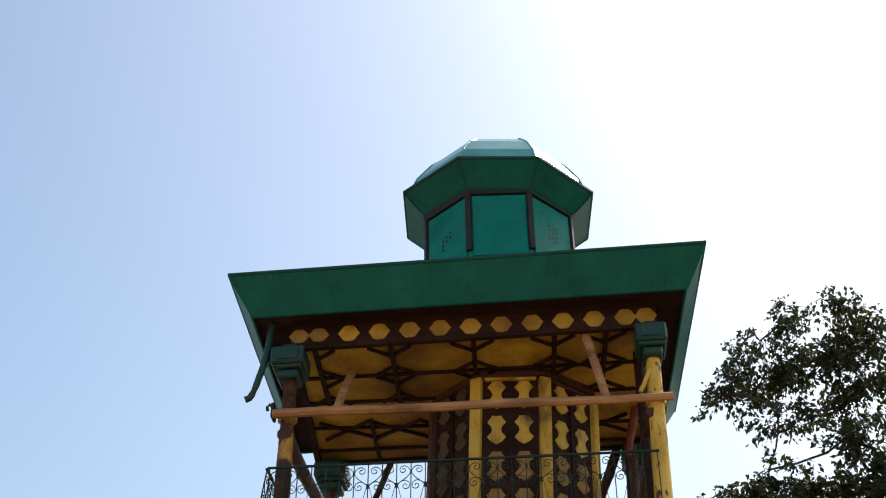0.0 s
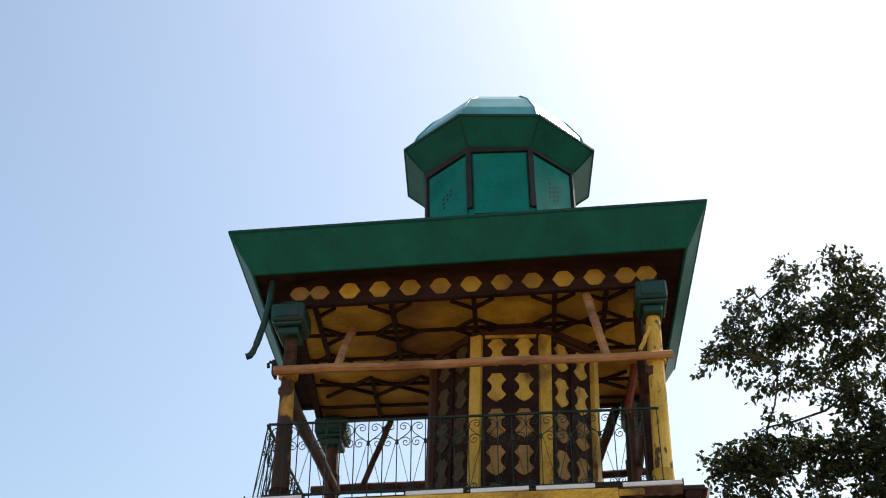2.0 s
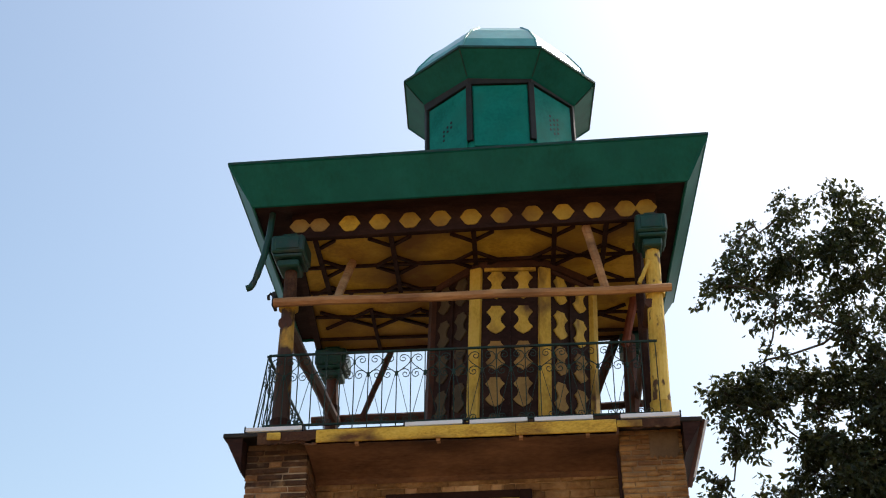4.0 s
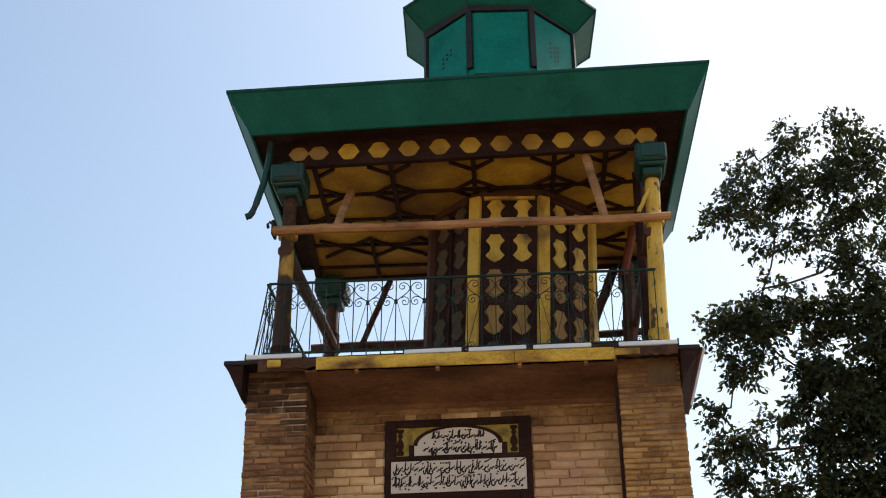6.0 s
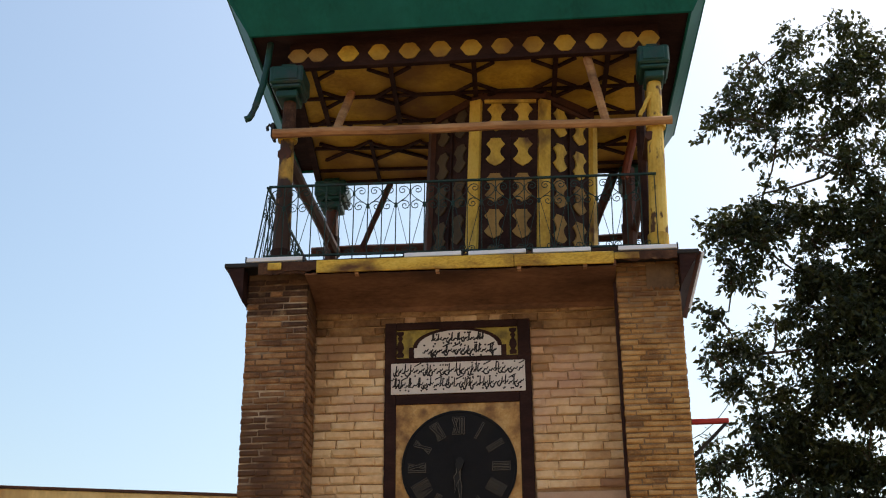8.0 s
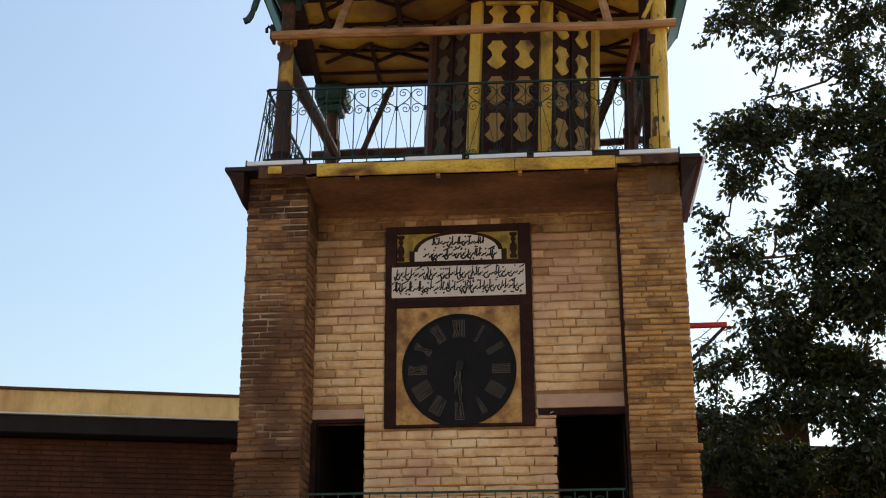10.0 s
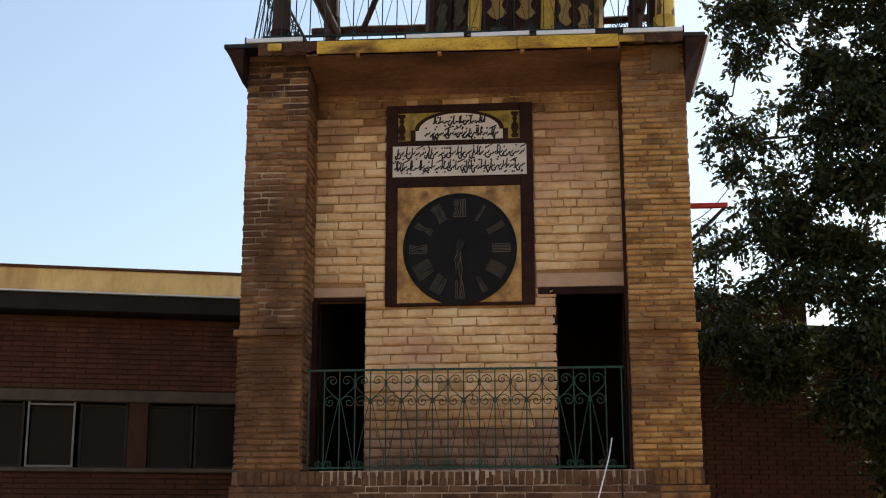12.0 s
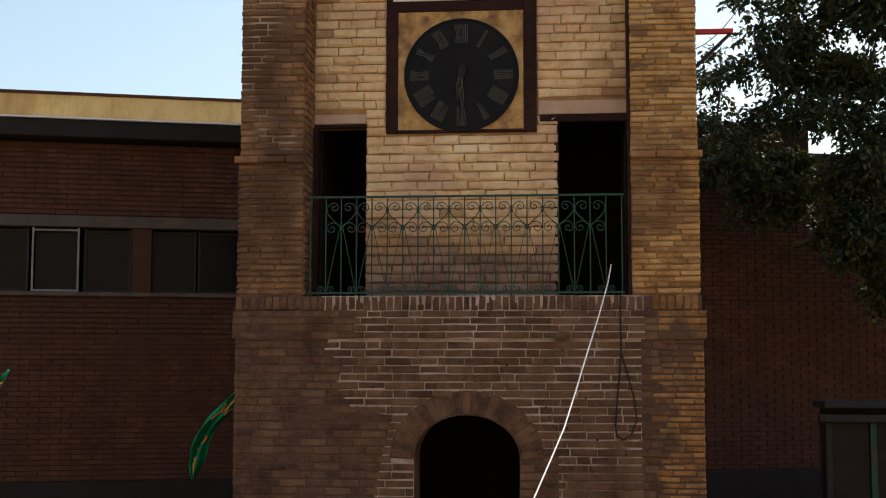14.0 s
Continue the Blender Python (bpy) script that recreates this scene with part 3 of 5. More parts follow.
loz = [(-0.112, 0), (-0.092, 0.028), (-0.060, 0.076), (-0.034, 0.090), (0.034, 0.090), (0.060, 0.076), (0.092, 0.028), (0.112, 0), (0.092, -0.028), (0.060, -0.076), (0.034, -0.090), (-0.034, -0.090), (-0.060, -0.076), (-0.092, -0.028)]
lz_faded = mesh_of("lozenge", sheet(bmesh.new(), [(x * 0.97, z * 0.86) for x, z in loz], -0.010, 0), M["half_faded"])
lz = mesh_of("lozenge", sheet(bmesh.new(), loz, -0.012, 0), M["yellow_ceiling"])
for i in range(11):
    piece("lozenge", lz if i else lz_faded, front_frieze, pose(-1.425 + 0.3145 * i, FY0, 9.13 - 0.0022 * i, 0, random.uniform(-3, 3), 0))
for x, z in ((-1.425 - 0.205, 9.13), (-1.425 + 3.145 + 0.205, 9.108)):
    piece("lozenge", lz if x > 0 else lz_faded, front_frieze, pose(x, FY0, z))

# ceiling and its dark ribs
tagged(part("ceiling", slab([(edge_x(ya) + 0.072, ya), (FX1 - 0.072, ya), (FX1 - 0.072, yb), (edge_x(yb) + 0.072, yb)], 9.02, 9.06), M["yellow_ceiling"]), "yellow painted board ceiling of the pavilion", "ceiling", kind="structure")
rb = bmesh.new()
RX, RW, RH = [-1.50, -0.71, 0.145, 0.975, 1.50], 0.05, 0.03
zc = 9.004


def rib(x0, y0, x1, y1, w, down=0.0):
    beam(rb, (max(x0, edge_x(y0) + 0.08), y0, zc - down), (min(x1, FX1 - 0.08), y1, zc - down), w, RH)


def fork(x, yc, dx, dy, gap):
    """Four slanting ribs that spread from one lengthwise rib."""
    for sx in (-1, 1):
        for sy in (-1, 1):
            xe, ye = x + sx * dx, yc + sy * dy
            if edge_x(ye) + 0.08 < xe < FX1 - 0.08 and 0.17 < ye < 2.82:
                beam(rb, (x, yc + sy * gap, zc - 0.002), (xe, ye, zc - 0.002), RW * 0.62, RH)


for y, fall in ((0.80, 0.03), (1.38, 0.05)):
    rib(-3, y - fall, 3, y + fall, RW * 0.7)
for x in RX:                                         # front half: lengthwise ribs with forks between the cross ribs
    rib(x + 0.02, 0.175, x - 0.03, 1.40, RW, 0.004)
    for yc in (0.50, 1.10):
        fork(x, yc, 0.22, 0.29, 0.11)
rib(-3, 1.92, 3, 2.20, RW * 0.7)
rib(-3, 2.50, 3, 2.66, RW * 0.7)
for i in range(6):                                   # rear half: a lattice of crossing ribs, with a lengthwise rib in every second bay
    x0, x1, y = -1.72 + 0.58 * i, -1.14 + 0.58 * i, 1.80 + 0.04 * i
    if x1 < FX1 - 0.1:
        x0 = max(x0, edge_x(y) + 0.09)
        for ya_, yb_ in ((y, y + 0.42), (y + 0.42, y)):
            beam(rb, (x0, ya_, zc - 0.003), (x1, yb_, zc - 0.003), RW * 0.65, RH)
    if i % 2 == 0 and x1 < FX1 - 0.1:
        rib(x1 + 0.01, y - 0.02, x1 - 0.03, 2.82, RW * 0.8, 0.005)
part("ceiling_rib", rb, M["brown"], pav, "dark ribs in a honeycomb pattern under the ceiling")

# roof: dark soffit, slanting green fascia, hipped top
ROOF_TURN = 0.035                                    # the roof sits slightly askew


def rect(x0, y0, x1, y1, z):
    return [Vector((x - ROOF_TURN * (y + 0.41), y, z)) for x, y in ((x0, y0), (x1, y0), (x1, y1), (x0, y1))]


LOW, UP = (-2.06, -0.195, 2.335, 2.95), (-2.28, -0.41, 2.545, 3.17)
part("roof_soffit", loft(bmesh.new(), [rect(FX0 + 0.01, FY0 + 0.01, FX1 - 0.01, FY1 - 0.01, 9.285), rect(LOW[0], LOW[1], LOW[2], LOW[3], 9.245), rect(LOW[0], LOW[1], LOW[2], LOW[3], 9.275), rect(FX0 + 0.01, FY0 + 0.01, FX1 - 0.01, FY1 - 0.01, 9.315)]), M["brown"], pav, "dark brown boarded soffit")
roof = part("roof", loft(bmesh.new(), [rect(*LOW, 9.215), rect(*UP, 9.585), rect(UP[0] - 0.012, UP[1] - 0.012, UP[2] + 0.012, UP[3] + 0.012, 9.59), rect(UP[0] - 0.012, UP[1] - 0.012, UP[2] + 0.012, UP[3] + 0.012, 9.615), rect(-0.45, 0.6, 1.36, 2.4, 10.26)], close=False), M["green"], pav, "green sheet metal hipped roof with slanting eaves")
part("eave_trim", loft(bmesh.new(), [rect(LOW[0] - 0.01, LOW[1] - 0.01, LOW[2] + 0.01, LOW[3] + 0.01, 9.21), rect(LOW[0] - 0.024, LOW[1] - 0.024, LOW[2] + 0.024, LOW[3] + 0.024, 9.235), rect(LOW[0] + 0.012, LOW[1] + 0.012, LOW[2] - 0.012, LOW[3] - 0.012, 9.235), rect(LOW[0] + 0.012, LOW[1] + 0.012, LOW[2] - 0.012, LOW[3] - 0.012, 9.205), rect(LOW[0] - 0.01, LOW[1] - 0.01, LOW[2] + 0.01, LOW[3] + 0.01, 9.21)]), M["green"], roof)
ed = (UP[0] - 0.018, UP[1] - 0.018, UP[2] + 0.018, UP[3] + 0.018)
part("drip_edge", loft(bmesh.new(), [rect(*ed, 9.596), rect(*ed, 9.622), rect(UP[0], UP[1], UP[2], UP[3], 9.626), rect(UP[0], UP[1], UP[2], UP[3], 9.594), rect(*ed, 9.596)]), M["green_dark"], roof)
for i in range(2):                                   # standing seams at the front corners
    cx = (LOW[0], LOW[2])[i]
    ux = (UP[0], UP[2])[i]
    part("corner_seam", beam(bmesh.new(), (cx, LOW[1] - 0.004, 9.22), (ux, UP[1] - 0.004, 9.585), 0.03, 0.012, up=(0, 1, 0)), M["green"], roof)

# cupola
CC = (0.42, 1.49)
cup = part("cupola", loft(bmesh.new(), [octagon(CC, 0.905, 10.0), octagon(CC, 0.905, 11.30)], close=True), M["green_cupola"], pav, "turquoise green octagonal metal cupola")
face_w = 2 * 0.928 * math.sin(radians(22.5))
pan = mesh_of("panel", bx(-face_w / 2 + 0.05, -0.012, 10.36, face_w / 2 - 0.05, 0.02, 11.18, bevel=0.004), M["green_cupola"])
hole = bmesh.new()
hole.faces.new([hole.verts.new((0.018 * math.cos(a), -0.0165, 0.018 * math.sin(a))) for a in (math.pi * k / 4 for k in range(8))])
hole = mesh_of("vent_hole", hole, M["numeral"])
vents = {1: [(i, j) for i in range(3) for j in range(4)], 7: [(0, 0), (0, 1), (1, 0.5), (1, 1.5), (2, 1), (2, 2), (0, -1)]}
strip = mesh_of("corner_strip", bx(-0.033, -0.022, 10.43, 0.033, 0.02, 11.22, bevel=0.004), M["dark_iron"])
for k in range(8):
    a = 45 * k
    m = Matrix.Translation((CC[0], CC[1], 0)) @ pose(0, 0, 0, 0, 0, a)
    panel = piece("panel", pan, cup, m @ pose(0, -0.845, 0))
    for i, j in vents.get(k, ()):
        piece("vent_hole", hole, panel, pose(-0.06 + 0.062 * i, 0, 10.70 + 0.062 * j - (0.03 * (i % 2) if k == 1 else 0)))
    piece("corner_strip", strip, cup, Matrix.Translation((CC[0], CC[1], 0)) @ pose(0, 0, 0, 0, 0, a + 22.5) @ pose(0, -0.918, 0))
part("collar_band", loft(bmesh.new(), [octagon(CC, 0.945, 11.205), octagon(CC, 0.955, 11.315), octagon(CC, 0.85, 11.32), octagon(CC, 0.85, 11.205), octagon(CC, 0.945, 11.205)]), M["dark_iron"], cup)
part("collar", loft(bmesh.new(), [octagon(CC, 0.95, 11.285), octagon(CC, 0.97, 11.30), octagon(CC, 1.205, 11.53), octagon(CC, 1.218, 11.535), octagon(CC, 1.218, 11.558), octagon(CC, 1.10, 11.585), octagon(CC, 0.93, 11.30)]), M["green"], cup, "flaring green metal collar")
dome = part("dome", loft(bmesh.new(), [octagon(CC, 1.13, 11.575), octagon(CC, 1.05, 11.80), octagon(CC, 0.88, 12.05), octagon(CC, 0.67, 12.245), octagon(CC, 0.36, 12.36), octagon(CC, 0.04, 12.40)]), M["dome"], cup, "faceted green metal dome")
for k in range(8):
    a = radians(22.5 + 45 * k)
    part("dome_seam", tube(bmesh.new(), [(CC[0] + r * math.cos(a), CC[1] + r * math.sin(a), z) for r, z in ((1.135, 11.585), (1.055, 11.80), (0.885, 12.05), (0.675, 12.25), (0.365, 12.365))], 0.010, 4), M["dome"], dome)

part("collar_rim", loft(bmesh.new(), [octagon(CC, 1.212, 11.528), octagon(CC, 1.224, 11.535), octagon(CC, 1.224, 11.562), octagon(CC, 1.205, 11.566), octagon(CC, 1.205, 11.53), octagon(CC, 1.212, 11.528)]), M["green_dark"], cup)
for k in range(8):
    a = radians(22.5 + 45 * k)
    part("collar_seam", tube(bmesh.new(), [(CC[0] + r * math.cos(a), CC[1] + r * math.sin(a), z) for r, z in ((0.974, 11.298), (1.212, 11.53))], 0.008, 4), M["green_dark"], cup)
# the cupola stands turned a little, its flaring top sagging to one side
turned = Matrix.Translation((CC[0], CC[1], 11.3)) @ pose(0, 0, 0, 0, 0, 4) @ Matrix.Translation((-CC[0], -CC[1], -11.3))
sagged = Matrix.Translation((CC[0], CC[1], 11.28)) @ pose(0, 0, 0, 0, 2.3, 0) @ Matrix.Translation((-CC[0], -CC[1], -11.3))
cup.matrix_basis = turned
for o in cup.children:
    if o.name.split(".")[0] in ("collar", "collar_rim", "collar_seam", "dome"):
        o.matrix_basis = sagged @ o.matrix_basis

# core with lattice panels
KC, KS = (0.42, 1.49), 0.045
core = part("core", sheared(loft(bmesh.new(), [octagon(KC, 0.93, 6.71), octagon(KC, 0.93, 8.90)], close=True), KS, 6.8), M["brown"], pav, "octagonal wooden core with dark lattice panels")
kw = 2 * 0.96 * math.sin(radians(22.5))
mot = [(-0.055, 0.165), (0.055, 0.165), (0.062, 0.14), (0.105, 0.09), (0.062, 0.04), (0.05, 0.0), (0.062, -0.04), (0.105, -0.09), (0.062, -0.14), (0.0, -0.175), (-0.062, -0.14), (-0.105, -0.09), (-0.062, -0.04), (-0.05, 0.0), (-0.062, 0.04), (-0.105, 0.09), (-0.062, 0.14)]
mo = mesh_of("lattice_lozenge", sheet(bmesh.new(), [(x * 0.92, z * 0.93) for x, z in mot], -0.015, 0), M["yellow"])
lean = Matrix.Translation((KC[0], KC[1], 6.8)) @ pose(0, 0, 0, 0, math.degrees(KS), 0) @ Matrix.Translation((-KC[0], -KC[1], -6.8))
board = mesh_of("corner_board", bx(-0.062, -0.03, 6.715, 0.062, 0.03, 8.785, bevel=0.005), M["yellow"])
mo_faded_shaded = mesh_of("lattice_lozenge", sheet(bmesh.new(), [(x * 0.92, z * 0.93) for x, z in mot], -0.015, 0), M["faded"])
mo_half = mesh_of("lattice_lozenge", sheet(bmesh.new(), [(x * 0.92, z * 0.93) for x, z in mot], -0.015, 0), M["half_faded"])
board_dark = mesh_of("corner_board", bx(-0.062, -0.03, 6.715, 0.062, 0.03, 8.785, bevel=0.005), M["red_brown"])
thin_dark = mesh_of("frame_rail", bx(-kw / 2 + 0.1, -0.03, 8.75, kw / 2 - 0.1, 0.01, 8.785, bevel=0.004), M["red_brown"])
thin = mesh_of("frame_rail", bx(-kw / 2 + 0.1, -0.03, 8.75, kw / 2 - 0.1, 0.01, 8.785, bevel=0.004), M["yellow"])
mull = mesh_of("mullion", bx(-0.012, -0.02, 6.72, 0.012, 0.01, 8.695), M["brown"])
for k in range(8):
    m = lean @ Matrix.Translation((KC[0], KC[1], 0)) @ pose(0, 0, 0, 0, 0, 45 * k)
    # left faces take dim lozenges and dark boards; their shade is painted in
    if k in (0, 1, 2, 6, 7):
        for i in range(5):
            for x in (-0.14, 0.14):
                piece("lattice_lozenge", mo_faded_shaded if k in (6, 7) or i == 0 else mo_half if i in (1, 2) else mo, core, m @ pose(x, -0.862, 6.99 + 0.400 * i))
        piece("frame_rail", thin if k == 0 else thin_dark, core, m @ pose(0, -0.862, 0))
        piece("mullion", mull, core, m @ pose(0, -0.862, 0))
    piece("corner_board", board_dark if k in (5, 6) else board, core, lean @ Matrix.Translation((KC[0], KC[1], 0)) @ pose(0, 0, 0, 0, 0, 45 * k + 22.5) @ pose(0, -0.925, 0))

part("core_head", sheared(loft(bmesh.new(), [octagon(KC, 0.945, 8.79), octagon(KC, 0.945, 8.905)], close=True), KS, 6.8), M["red_brown"], core)

core.matrix_basis = pose(-0.0194, 0.246, -0.0515) @ Matrix.Diagonal((1.0224, 1.0224, 1.0224, 1))

# downspout at the front corner
part("downspout", tube(bmesh.new(), [(x + 0.03, y, z) for x, y, z in ((-1.93, 0.0, 9.24), (-1.95, -0.01, 8.98), (-1.985, -0.02, 8.74), (-2.045, -0.03, 8.50), (-2.075, -0.035, 8.41), (-2.10, -0.04, 8.365), (-2.14, -0.04, 8.352))], 0.034, 10), M["green_dark"], pav, "bent dark green downspout")


# small dark lamp bracket on the worn post
br = thing("post_bracket", "small dark iron bracket on the worn yellow post", "bracket")
part("plate", bx(-1.86, 0.02, 8.18, -1.83, 0.16, 8.34, bevel=0.006), M["dark_iron"], br)
part("hook", tube(bmesh.new(), [(-1.85, 0.06, 8.31), (-1.885, 0.05, 8.33), (-1.90, 0.04, 8.30), (-1.895, 0.04, 8.26)], 0.016, 8), M["dark_iron"], br)


# propping timbers: poles lashed to the posts and slanting props
def timber(label, a, b, w, h, mat="timber"):
    n = 7
    bm = bmesh.new()
    pts = [Vector(a).lerp(Vector(b), i / n) + Vector((0, 0, 0.008 * math.sin(i * 1.9))) for i in range(n + 1)]
    tube(bm, pts, max(w, h) / 2 * 1.12, 8, taper=max(w, h) / 2 * 0.98)
    ob = part("timber_prop", bm, M[mat])
    return tagged(ob, label, "timber", "propping timbers")


timber("long bare timber pole lashed across the pavilion posts", (-1.83, 0.0, 8.197), (2.08, 0.0, 8.125), 0.085, 0.085)
timber("dark timber pole along the pavilion side", (-1.72, 0.05, 8.0), (-1.70, 2.95, 8.11), 0.125, 0.125, "red_brown")
timber("dark timber pole along the pavilion side", (1.86, 0.05, 8.0), (1.84, 2.95, 8.14), 0.085, 0.085, "red_brown")
timber("dark timber pole across the pavilion rear", (-2.0, 2.92, 8.14), (1.95, 2.92, 8.16), 0.09, 0.09, "red_brown")
timber("short slanting timber prop under the frieze", (-1.17, 0.68, 8.99), (-1.215, 0.05, 8.215), 0.085, 0.085)
timber("short slanting timber prop under the frieze", (1.31, 0.22, 8.99), (1.455, 0.05, 8.16), 0.085, 0.085)
timber("slanting dark timber brace at the rear", (-1.05, 2.9, 8.98), (-1.40, 2.9, 8.12), 0.07, 0.07, "red_brown")
timber("slanting dark timber brace at the rear", (1.66, 2.9, 8.98), (1.32, 2.9, 8.16), 0.11, 0.11, "red_brown")
timber("short slanting yellow stay beside the spotted post", (1.780, 0.06, 8.221), (1.897, 0.06, 8.466), 0.04, 0.04, "yellow")
timber("thick dark upright timber at the rear of the pavilion", (1.717, 2.620, 6.810), (1.809, 2.620, 8.888), 0.16, 0.16, "red_brown")
timber("slanting red brown timber behind the spotted post", (1.877, 1.900, 9.091), (1.707, 1.900, 8.431), 0.095, 0.095, "red_wood")
timber("dark upright timber beside the yellow post", (1.80, 0.62, 6.81), (1.845, 0.62, 8.98), 0.11, 0.11, "brown")


# flat white light bars along the ledge
bar_mesh = bx(-0.265, -0.025, 0, 0.265, 0.025, 0.045, bevel=0.005)
lb = thing("light_bar", "slim white linear floodlight on the ledge", "floodlight", "ledge floodlights")
part("housing", bar_mesh, M["strip"], lb)
for s in (-1, 1):
    part("bracket", bx(s * 0.272 - 0.006, -0.02, -0.003, s * 0.272 + 0.006, 0.03, 0.06), M["dark_iron"], lb)
bars = [(x, 6.764 + tilt_z * (x + 2.18)) for x in (-1.715, -0.227, 0.369, 0.962, 1.74)]
lb.matrix_basis = pose(bars[0][0], -0.155, bars[0][1], -8, 0, 0)
for x, z in bars[1:]:
    copy_thing(lb, pose(x, -0.155, z, -8, random.uniform(-0.6, 0.6), 0))

# ---------------------------------------------------------------- clock with its inscribed frame
clock = thing("wall_clock", "black dial clock in a dark brown frame with white inscription panels", "clock")
YF = REC - 0.045
CX0, CX1, CZ0, CZ1 = -0.745, 0.632, 4.375, 6.312
frm = bmesh.new()
for a in ((CX0, CZ0, CX0 + 0.108, CZ1), (CX1 - 0.118, CZ0, CX1, CZ1)):
    box(frm, a[0], YF, a[1], a[2], REC - 0.002, a[3], bevel=0.006)
for z0, z1, e in ((CZ0, CZ0 + 0.028, 0.0), (5.505, 5.600, 0.0), (5.905, 5.958, 0.06), (6.240, CZ1, 0.06)):
    box(frm, CX0 + 0.109, YF + 0.003, z0, CX1 - 0.119, REC - 0.002, z1, bevel=0.005)
part("frame", frm, M["brown"], clock)
part("dial_board", bx(CX0 + 0.10, REC - 0.028, CZ0 + 0.02, CX1 - 0.11, REC - 0.004, 5.51), M["ochre"], clock, "worn ochre square board")
DC = (-0.053, 4.905)
dial = part("dial", tube(bmesh.new(), [(DC[0], REC - 0.028, DC[1]), (DC[0], REC - 0.044, DC[1])], 0.522, 72), M["black"], clock, "round black iron dial")
part("dial_rim", loft(bmesh.new(), [[Vector((DC[0] + r * math.cos(a), y, DC[1] + r * math.sin(a))) for a in (2 * math.pi * k / 72 for k in range(72))] for r, y in ((0.528, REC - 0.03), (0.528, REC - 0.05), (0.508, REC - 0.052), (0.505, REC - 0.04))]), M["black"], dial)


def numeral_mesh(text, grow):
    """Roman numeral of bars, upright, centred on the origin."""
    bm = bmesh.new()
    width = {"I": 0.030, "V": 0.060, "X": 0.064}
    x = -sum(width[c] for c in text) / 2
    h = 0.074
    for c in text:
        w = width[c]
        m = x + w / 2
        bars_ = {"I": [((m, -h), (m, h), 0.012)], "V": [((x + 0.012, h), (m, -h), 0.015), ((x + w - 0.012, h), (m, -h), 0.007)], "X": [((x + 0.01, h), (x + w - 0.01, -h), 0.015), ((x + w - 0.01, h), (x + 0.01, -h), 0.007)]}[c]
        for (xa, za), (xb, zb), t in bars_:
            beam(bm, (xa, 0, za), (xb, 0, zb), t + grow, 0.004, up=(0, 1, 0))
        for z in (-h, h):
            if c == "V" and z < 0:
                continue
            beam(bm, (x + 0.002, 0, z), (x + w - 0.002, 0, z), 0.008 + grow, 0.004, up=(0, 1, 0))
        x += w
    return bm


for hour, text in enumerate(("I", "II", "III", "IIII", "V", "VI", "VII", "VIII", "IX", "X", "XI", "XII"), 1):
    a = radians(90 - 30 * hour)
    m = pose(DC[0] + 0.385 * math.cos(a), REC - 0.0475, DC[1] + 0.385 * math.sin(a)) @ pose(0, 0, 0, 0, 30 * hour, 0)
    num = piece("numeral", mesh_of("numeral", numeral_mesh(text, 0.0085), M["outline"]), dial, m)
    piece("numeral_face", mesh_of("numeral_face", numeral_mesh(text, 0.0), M["numeral"]), num, pose(0, -0.003, 0))
for nm, ang, ln, w in (("minute_pointer", 178, 0.43, 0.018), ("hour_pointer", 190, 0.24, 0.030)):
    pm = bmesh.new()
    sheet(pm, [(-w, -0.02), (-w * 0.4, ln * 0.25), (-w, ln * 0.45), (-w * 0.45, ln * 0.6), (0, ln), (w * 0.45, ln * 0.6), (w, ln * 0.45), (w * 0.4, ln * 0.25), (w, -0.02), (w * 1.3, -0.06), (0, -0.09), (-w * 1.3, -0.06)], -0.003, 0.003)
    ob = part(nm, pm, M["numeral"], dial)
    em = bmesh.new()
    tube(em, [(-w, -0.004, -0.02), (-w * 0.4, -0.004, ln * 0.25), (-w, -0.004, ln * 0.45), (-w * 0.45, -0.004, ln * 0.6), (0, -0.004, ln), (w * 0.45, -0.004, ln * 0.6), (w, -0.004, ln * 0.45), (w * 0.4, -0.004, ln * 0.25), (w, -0.004, -0.02)], 0.0028, 4)
    part("worn_edge", em, M["outline"], ob)
    ob.matrix_basis = pose(DC[0], REC - (0.060 if ln > 0.3 else 0.068), DC[1], 0, ang, 0)
part("hub", tube(bmesh.new(), [(DC[0], REC - 0.04, DC[1]), (DC[0], REC - 0.078, DC[1])], 0.032, 16), M["numeral"], dial)

# inscription panels: arched one between painted spandrels, and a long one below
span = part("spandrel_board", bx(CX0 + 0.10, REC - 0.022, 5.95, CX1 - 0.11, REC - 0.004, 6.245), M["spandrel"], clock, "faded yellow green spandrel board")
AX, AW = -0.056, 0.412


def arched(w, z0, zs, step, top):
    pts = [(AX - w, z0), (AX - w, zs), (AX - w + step, zs)]
    r = w - step
    pts += [(AX - r * math.cos(a), zs + (top - zs) * math.sin(a)) for a in (math.pi * k / 24 for k in range(1, 24))]
    return pts + [(AX + w - step, zs), (AX + w, zs), (AX + w, z0)]


part("arch_border", sheet(bmesh.new(), arched(AW + 0.05, 5.958, 6.065, 0.04, 6.252), REC - 0.032, REC - 0.024), M["brown"], clock)
arch_panel = part("inscription_panel", sheet(bmesh.new(), arched(AW, 5.96, 6.055, 0.03, 6.222), REC - 0.038, REC - 0.033), M["white"], clock, "white arched panel with black writing")
